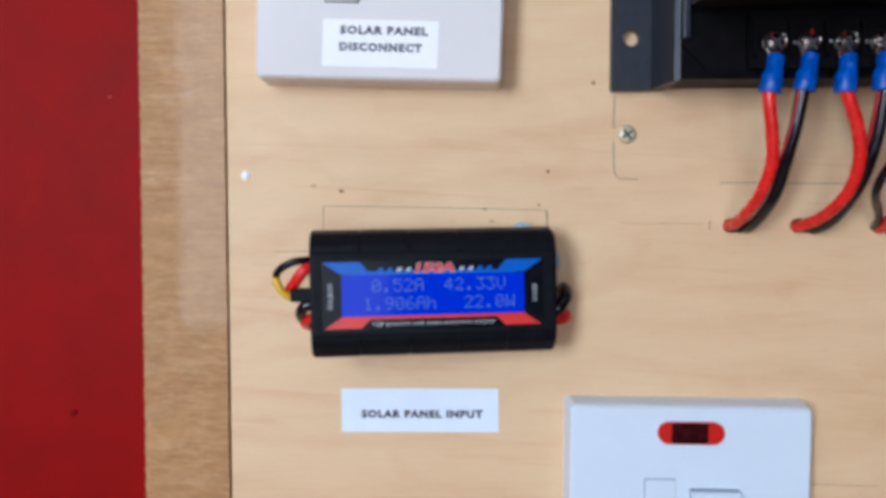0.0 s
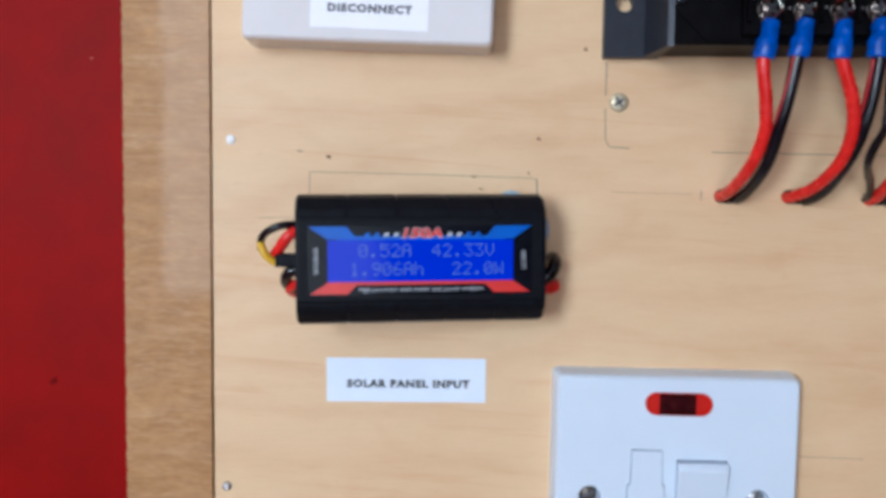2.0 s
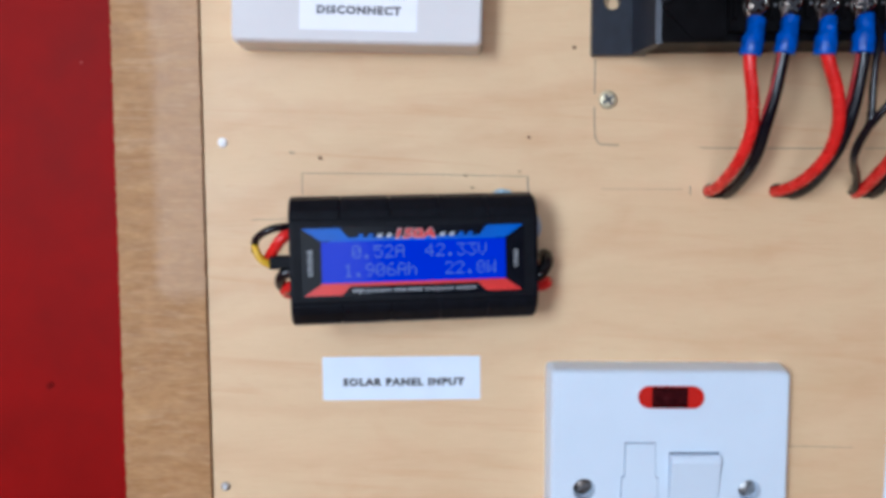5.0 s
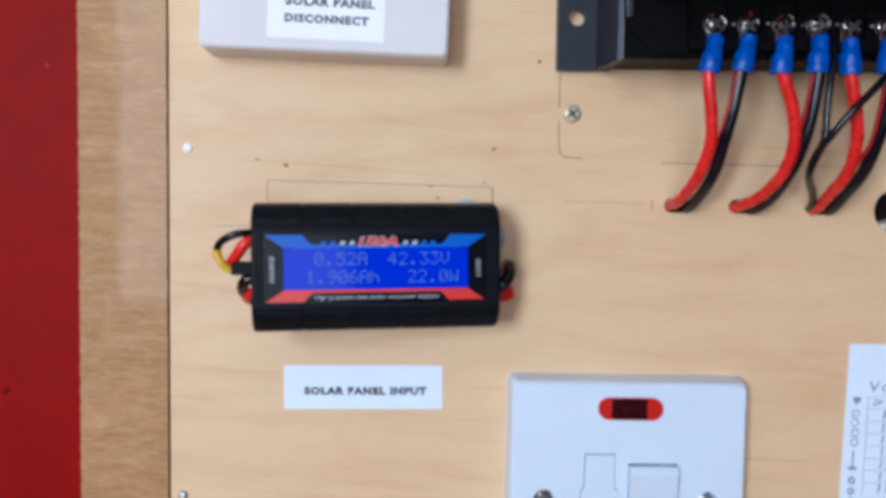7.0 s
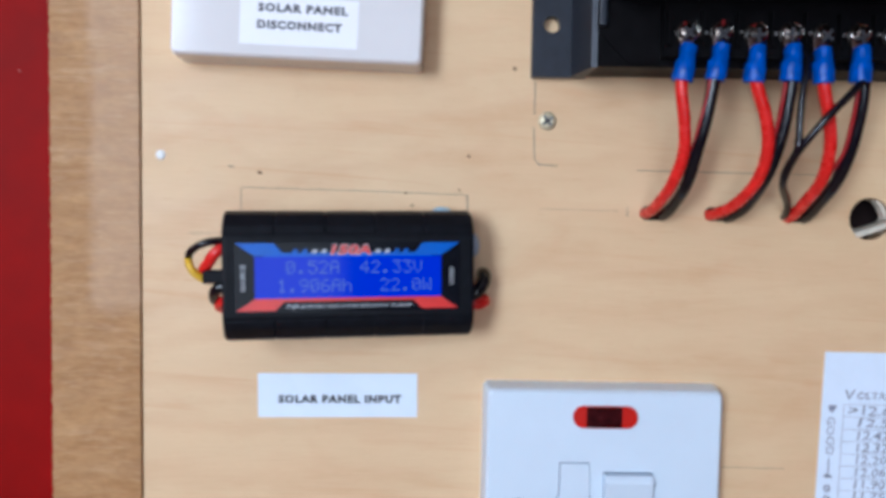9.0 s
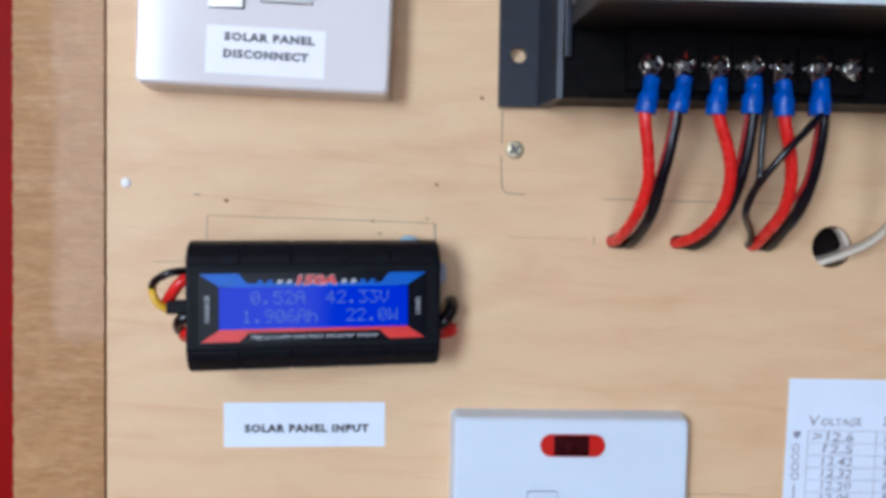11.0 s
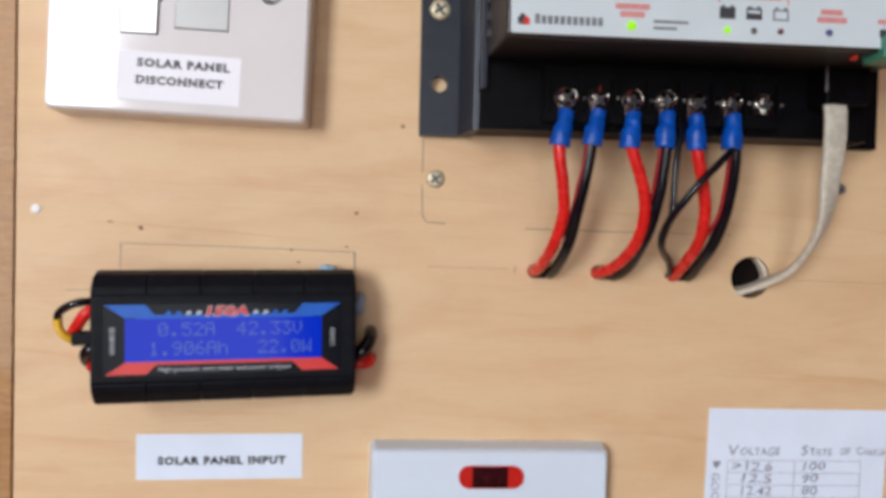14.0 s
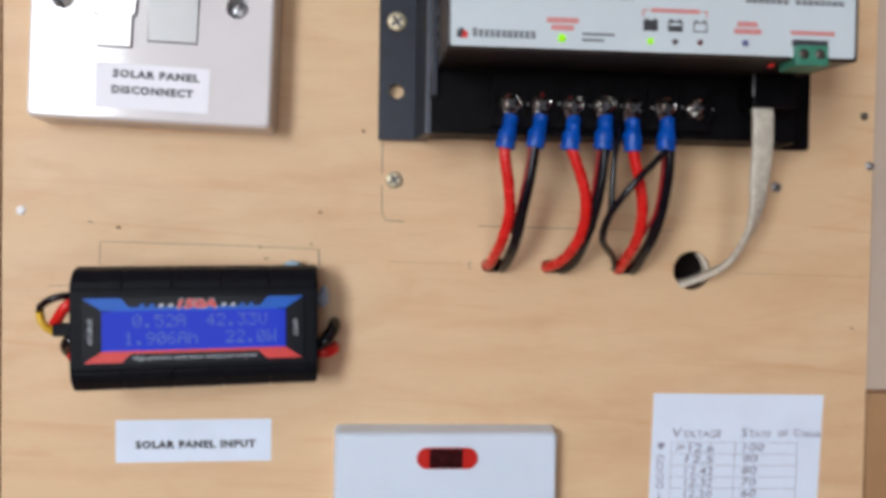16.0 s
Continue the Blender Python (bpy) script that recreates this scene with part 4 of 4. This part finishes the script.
    for x, z, m, r, lab in lamps:
        part("status_lamp", lathe(x, z, [(r, y + 0.0002), (r, y - 0.0003), (r * 0.6, y - 0.0008), (0, y - 0.0010)], 16), m, face, lab, smooth=True)
    for a, b, z in ((0.2440, 0.2505, 1.4601), (0.2430, 0.2518, 1.4579)):
        mark(a, b, z - 0.0008, z + 0.0008, y, M_REDTX, face, "print_bar", r=0.0003)
    mark(0.2612, 0.2755, 1.4574, 1.4587, y, M_REDTX, face, "print_bar", r=0.0003)
    # green plug at the lower edge of the face
    g = bmesh.new()
    box(0.2622, 0.2728, -0.0655, -0.0555, 1.4476, 1.4540, 0.0004, bm=g)
    con = part("terminal_plug", g, M_GREEN, t, "green two-way screw terminal plug")
    part("plug_gap", box(0.2618, 0.2732, -0.0643, -0.0620, 1.4536, 1.4558), M_INK, con)
    for x in (0.2648, 0.2700):
        part("plug_screw", lathe(x, 1.4512, [(0.0017, -0.0640), (0.0016, -0.0656), (0.0008, -0.0658), (0, -0.0657)], 14), M_DARKSCR, con, smooth=True)
    part("red_lamp", lathe(0.2585, 1.4492, [(0.0006, -0.0560), (0.0006, -0.0585), (0, -0.0590)], 10), M_REDP, t, smooth=True)
    # terminal strip
    strip = part("terminal_strip", box(0.1722, 0.2530, -0.0262, -0.0212, 1.4325, 1.4505), M_BLACKPL, t)
    for k in range(8):
        x = 0.1734 + 0.0112 * k
        bar = part("barrier", box(x - 0.0006, x + 0.0006, -0.0284, -0.0262, 1.4360, 1.4470), M_BLACKPL, strip)
        # small steel bead stands in for the glint seen between two screws
        if k:
            part("glint_bead", lathe(x + 0.0008, 1.4403 - 0.0004 * (k % 2), [(0.0005, -0.0283), (0.0005, -0.0286), (0.0003, -0.0289), (0, -0.0290)], 10), M_STEEL, bar, smooth=True)
    for k in range(7):
        x, z = 0.1792 + 0.0112 * k, 1.4400
        part("terminal_plate", box(x - 0.0022, x + 0.0028, -0.0268, -0.0261, 1.4368, 1.4424), M_DARKTERM, strip)
        part("washer", lathe(x, z, [(0.0034, -0.0268), (0.0037, -0.0272), (0.0035, -0.0277), (0.0031, -0.0279), (0.0026, -0.0272)], 13), M_DARKTERM, strip)
        turn = Matrix.Rotation(radians((37 * k) % 60 - 30), 3, "Y") @ Matrix.Rotation(radians(7 + 5 * (k % 3)), 3, "X")      # each sits a little askew
        c = Vector((x, -0.0268, z))
        head = lathe(x, z, [(0.0026, -0.0268), (0.0029, -0.0284), (0.0025, -0.0294), (0.0013, -0.0299), (0, -0.0298)], 11)
        for v in head.verts:
            v.co = c + turn @ (v.co - c) * (1 + 0.10 * noise.noise(v.co * 900))
        sc = part("terminal_screw", head, M_DKSCREW, strip)
        for a in (20 + 31 * k, 110 + 31 * k):
            d, w = Vector((math.cos(radians(a)), math.sin(radians(a)))) * 0.0022, Vector((-math.sin(radians(a)), math.cos(radians(a)))) * 0.00048
            cut = slab([(x - d.x - w.x, z - d.y - w.y), (x + d.x - w.x, z + d.y - w.y), (x + d.x + w.x, z + d.y + w.y), (x - d.x + w.x, z - d.y + w.y)], -0.0302, -0.0291)
            for v in cut.verts:
                v.co = c + turn @ (v.co - c)
            part("cross_slot", cut, M_INK, sc)
        for q, (a0, a1, r) in enumerate(((95, 165, 0.0029), (215, 265, 0.0034), (10, 55, 0.0034))):
            if (k + q) % 3 or q == 0:       # bright arcs put in as glints on the screw's rim and washer
                glint_arc = [(x + r * math.cos(radians(a0 + (a1 - a0) * i / 4 + 9 * k)), -0.0288 - 0.0004 * (q == 0), z + r * math.sin(radians(a0 + (a1 - a0) * i / 4 + 9 * k))) for i in range(5)]
                part("rim_glint", sweep(glint_arc, 0.00030, sides=6, steps=3), M_METAL, sc, smooth=True)
        if k < 3:       # dabs of red over the first terminals
            mark(x - 0.0003 - 0.0012 * (k != 1), x + 0.0002 - 0.0012 * (k != 1), z + 0.0020, z + 0.0040 - 0.0012 * (k != 1), -0.0290, M_WREDD, strip, "red_dab", thick=0.0006, r=0.0002)
    # the free terminal shows a bare clamp
    for q in (0, 1):
        z = 1.4385 + 0.0036 * q
        part("clamp_edge", sweep([(0.2448, -0.0290, z - 0.0014), (0.2464, -0.0296, z - 0.0002), (0.2484, -0.0292, z + 0.0012)], 0.0005, sides=8, steps=4), M_METAL, strip, smooth=True)
    # socket for the flat cable
    # thin steel strip drawn as the highlight along the socket's edge
    part("socket_highlight", box(0.2646, 0.2652, -0.0340, -0.0328, 1.4440, 1.4520, 0.0001), M_STEEL, t)
    part("cable_socket", box(0.2650, 0.2800, -0.0335, -0.0200, 1.4402, 1.4528, 0.0007), M_BLACKPL, t)
    return t


solar_controller()
cross_head(0.1391, 1.4740, 0.0037, -0.0040, M_BRASS, "countersunk_screw", "brass-coloured screw holding the controller flange")


# ---- cables ----
def crimp(x0, z0, x1, z1, y, parent):
    """A blue crimp sleeve between two points in front of the terminals, with its fork above."""
    bm = sweep([(x0, y + 0.0012, z0), ((x0 * 2 + x1) / 3, y + 0.0005, (z0 * 2 + z1) / 3), ((x0 + 2 * x1) / 3, y - 0.0003, (z0 + 2 * z1) / 3), (x1, y - 0.0003, z1)], 0.0031, steps=7)
    for v in bm.verts:
        u = (v.co.z - z1) / (z0 - z1)
        step = min(1.0, max(0.0, (u - 0.52) / 0.14))       # wide mouth below, pressed barrel above
        step = step * step * (3 - 2 * step)
        seam = math.exp(-((u - 0.50) / 0.05) ** 2)
        k = 1.06 + 0.06 * max(0.0, 0.25 - u) - 0.24 * step - 0.06 * seam
        cx = x1 + (x0 - x1) * u
        dent = noise.noise(Vector((v.co.x * 420 + x0 * 900, v.co.y * 420, v.co.z * 420)))
        v.co.x = cx + (v.co.x - cx) * (k + 0.12 * dent) + 0.0003 * step
        v.co.y += 0.0005 * dent - 0.0004 * step * abs(v.co.x - cx) / 0.003
        if u > 0.9:
            v.co.z += 0.0008 * dent
    s = part("crimp_sleeve", bm, M_SLEEVE, parent, "blue vinyl crimp sleeve", smooth=True)
    part("fork", box(x0 - 0.0022, x0 + 0.0014, y + 0.0014, y + 0.0022, z0 - 0.001, z0 + 0.0036, 0.0003), M_COPPER, s)
    # one bright prong of the fork curls round the screw
    prong = [(x0 + 0.0004 + 0.0034 * math.cos(radians(a)), y + 0.0020, z0 + 0.0055 + 0.0034 * math.sin(radians(a))) for a in (-100, -76, -54, -34, -14, 8)]
    part("prong", sweep(prong, 0.00060, sides=8, steps=4), M_METAL, s, smooth=True)


def power_cable(x, red, black, stripe, label):
    """A red and black twin cable from two crimps down into its hole in the board. x: upper and lower end of each sleeve."""
    t = thing("power_cable", label, "cable", "power cables from the controller")
    ya = -0.0303
    crimp(x[0] + 0.0003, 1.4352, x[1], 1.4239, ya, t)
    crimp(x[2] + 0.0003, 1.4357, x[3], 1.4244, ya, t)
    bow = lambda line, dx: [(x - dx * math.sin(math.pi * k / (len(line) - 1)) * 1.5 * (1.15 - k / (len(line) - 1)), y, z) for k, (x, y, z) in enumerate(line)]
    red, black, stripe = bow(red, 0.0004), bow(black, 0.0014), bow(stripe, 0.0007)
    part("red_core", sweep(red + [(red[-1][0] - 0.0004, 0.0080, red[-1][2] - 0.0002)], 0.00202), M_WRED, t, smooth=True)
    part("black_core", sweep(black + [(black[-1][0] - 0.0003, 0.0090, black[-1][2] + 0.0004)], 0.00208), M_WBLK, t, smooth=True)
    part("red_stripe", sweep(stripe, 0.0007), M_WREDD, t, "dull red stripe along the black core", smooth=True)
    return t


CABLE = "red and black twin cable with blue crimp sleeves entering the board"
power_cable((0.1788, 0.1771, 0.1894, 0.1876),
            [(0.1770, -0.0305, 1.4265), (0.1777, -0.0300, 1.4201), (0.1795, -0.0285, 1.4110), (0.1803, -0.0262, 1.4017), (0.1785, -0.0215, 1.3921), (0.1766, -0.0120, 1.3851), (0.1758, -0.0025, 1.3819)],
            [(0.1878, -0.0305, 1.4275), (0.1882, -0.0295, 1.4205), (0.1875, -0.0278, 1.4113), (0.1859, -0.0252, 1.4019), (0.1843, -0.0203, 1.3922), (0.1828, -0.0110, 1.3852), (0.1815, -0.0010, 1.3809)],
            [(0.1862, -0.0313, 1.4259), (0.1863, -0.0300, 1.4186), (0.1846, -0.0278, 1.4093), (0.1832, -0.0250, 1.4018), (0.1812, -0.0205, 1.3945)], CABLE)
power_cable((0.2010, 0.2002, 0.2125, 0.2120),
            [(0.2003, -0.0305, 1.4264), (0.2026, -0.0300, 1.4209), (0.2063, -0.0285, 1.4118), (0.2079, -0.0262, 1.4024), (0.2067, -0.0215, 1.3928), (0.2034, -0.0120, 1.3851), (0.1996, -0.0020, 1.3815)],
            [(0.2127, -0.0305, 1.4259), (0.2135, -0.0295, 1.4195), (0.2133, -0.0278, 1.4102), (0.2118, -0.0252, 1.4007), (0.2100, -0.0205, 1.3929), (0.2083, -0.0100, 1.3846), (0.2054, -0.0010, 1.3806)],
            [(0.2103, -0.0313, 1.4239), (0.2106, -0.0300, 1.4175), (0.2103, -0.0278, 1.4101), (0.2096, -0.0250, 1.4025), (0.2076, -0.0205, 1.3950)], CABLE)
power_cable((0.2221, 0.2228, 0.2347, 0.2348),
            [(0.2227, -0.0305, 1.4272), (0.2239, -0.0300, 1.4217), (0.2268, -0.0285, 1.4124), (0.2286, -0.0262, 1.4030), (0.2286, -0.0215, 1.3934), (0.2278, -0.0120, 1.3861), (0.2278, -0.0020, 1.3810)],
            [(0.2358, -0.0305, 1.4267), (0.2374, -0.0295, 1.4203), (0.2378, -0.0278, 1.4128), (0.2370, -0.0252, 1.4033), (0.2350, -0.0205, 1.3935), (0.2338, -0.0110, 1.3861), (0.2336, -0.0010, 1.3808)],
            [(0.2340, -0.0313, 1.4247), (0.2347, -0.0300, 1.4183), (0.2347, -0.0278, 1.4108), (0.2336, -0.0250, 1.4022), (0.2310, -0.0205, 1.3950)], CABLE)

sense = thing("sense_wire", "thin black twin wire looping into the board", "wire")
part("thin_wire", sweep([(0.2182, -0.0270, 1.4350), (0.2178, -0.0295, 1.4300), (0.2161, -0.0310, 1.4213), (0.2155, -0.0310, 1.4120), (0.2156, -0.0300, 1.4026), (0.2147, -0.0260, 1.3969), (0.2156, -0.0210, 1.3920),
                         (0.2222, -0.0100, 1.3868), (0.2262, -0.0020, 1.3822), (0.2266, 0.0080, 1.3815)], 0.0011), M_WBLK, sense, smooth=True)
part("thin_wire", sweep([(0.2345, -0.0325, 1.4243), (0.2311, -0.0340, 1.4215), (0.2275, -0.0350, 1.4180), (0.2216, -0.0350, 1.4119), (0.2163, -0.0315, 1.4036), (0.2143, -0.0270, 1.3979), (0.2152, -0.0215, 1.3920),
                         (0.2220, -0.0110, 1.3868), (0.2258, -0.0025, 1.3815), (0.2260, 0.0080, 1.3808)], 0.0012), M_WBLK, sense, smooth=True)

part("joined_wire", sweep([(0.2157, -0.0303, 1.4062), (0.2156, -0.0300, 1.4026), (0.2146, -0.0262, 1.3971), (0.2152, -0.0218, 1.3925), (0.2186, -0.0155, 1.3892), (0.2222, -0.0105, 1.3866)], 0.0013), M_WBLK, sense, smooth=True)

flat = thing("flat_cable", "off-white flat cable from the controller into a round hole", "cable")
part("sheath", sweep([(0.2697, -0.0275, 1.4450), (0.2697, -0.0308, 1.4400), (0.2700, -0.0310, 1.4326), (0.2706, -0.0295, 1.4233), (0.2708, -0.0275, 1.4139), (0.2713, -0.0255, 1.4063), (0.2712, -0.0215, 1.3975),
                      (0.2700, -0.0130, 1.3880), (0.2670, -0.0078, 1.3827), (0.2622, -0.0018, 1.3788), (0.2548, 0.0035, 1.3752), (0.2500, 0.0110, 1.3745)], 0.0, flat=(0.0039, 0.0013, 0, 46)), M_CABLE, flat, smooth=True)


# ---- the handwritten voltage table ----
def paper_note():
    t = thing("paper_note", "white paper with a handwritten voltage table stuck to the plywood", "paper")
    part("sheet", slab([(0.2400, 1.2050), (0.3095, 1.2050), (0.3142, 1.3308), (0.2436, 1.3315)], -0.00025, 0.0), M_PAPER, t)
    y = -0.0003
    sk = lambda z: -0.028 * (1.3119 - z)        # the sheet hangs a little askew
    for body, x0, x1, zt in (("V", 0.2516, 0.2556, 1.3176), ("OLTAGE", 0.2562, 0.2718, 1.3166), ("S", 0.2798, 0.2828, 1.3174), ("TATE", 0.2834, 0.2924, 1.3164),
                             ("OF", 0.2952, 0.2996, 1.3166), ("C", 0.3018, 0.3046, 1.3172), ("HARGE", 0.3049, 0.3134, 1.3162)):
        lettering(body, x0, x1, 1.3137, zt, y, M_HAND, t, name="handwriting", bold=0.012, wobble=0.00028, slant=0.12)
    rows = ((">12.6", "100"), ("12.5", "90"), ("12.42", "80"), ("12.32", "70"), ("12.20", "60"), ("12.06", "50"), ("11.90", "40"), ("11.75", "30"))
    p = 0.00465
    for k, (v, c) in enumerate(rows):
        z = 1.3119 - p * k
        o = sk(z)
        stroke(0.2513 + o, z, 0.3036 + o, z - 0.0006, 0.00022, y, M_FAINT, t, "table_line")
        a = 0.2530 if k == 0 else 0.2570
        lettering(v, a + o, 0.2688 + o, z - p + 0.0006, z - 0.0006, y, M_HAND, t, name="handwriting", bold=0.01, wobble=0.00028, slant=0.12)
        lettering(c, 0.2808 + o, (0.2898 if k == 0 else 0.2870) + o, z - p + 0.0006, z - 0.0006, y, M_HAND, t, name="handwriting", bold=0.01, wobble=0.00028, slant=0.12)
    zb = 1.3119 - p * 8
    for x in (0.2513, 0.2775, 0.3036):
        stroke(x, 1.3119, x + sk(zb), zb, 0.00024, y, M_FAINT, t, "table_line")
    # a word with arrows down the margin; the rest is too worn to read
    mx = lambda z: 0.2470 + sk(z)
    part("arrow_mark", slab([(mx(1.3102) - 0.0014, 1.3116), (mx(1.3102) + 0.0016, 1.3116), (mx(1.3102) + 0.0014, 1.3106), (mx(1.3102) + 0.0001, 1.3086), (mx(1.3102) - 0.0010, 1.3096)], y - 0.0001, y), M_HAND, t)
    lettering("GOOD", mx(1.300) - 0.0015, mx(1.300) + 0.0015, 1.2930, 1.3070, y, M_HAND, t, name="handwriting", bold=0.004, wobble=0.00025, turn=90)
    stroke(mx(1.2905), 1.2915, mx(1.2860), 1.2850, 0.0005, y, M_HAND, t, "writing_bar")
    stroke(mx(1.2850) - 0.0015, 1.2850, mx(1.2850) + 0.0015, 1.2848, 0.0011, y - 0.0001, M_HAND, t, "writing_bar")
    for k in range(3):
        z = 1.2802 - 0.0040 * k
        oval = lambda g: [(mx(z) + (0.0013 - g) * math.cos(a * 0.5236), z + (0.0015 - g) * math.sin(a * 0.5236)) for a in range(12)]
        part("writing_bar", slab(oval(0), y - 0.0001, y, [oval(0.0007)]), M_HAND, t)
    return t


paper_note()
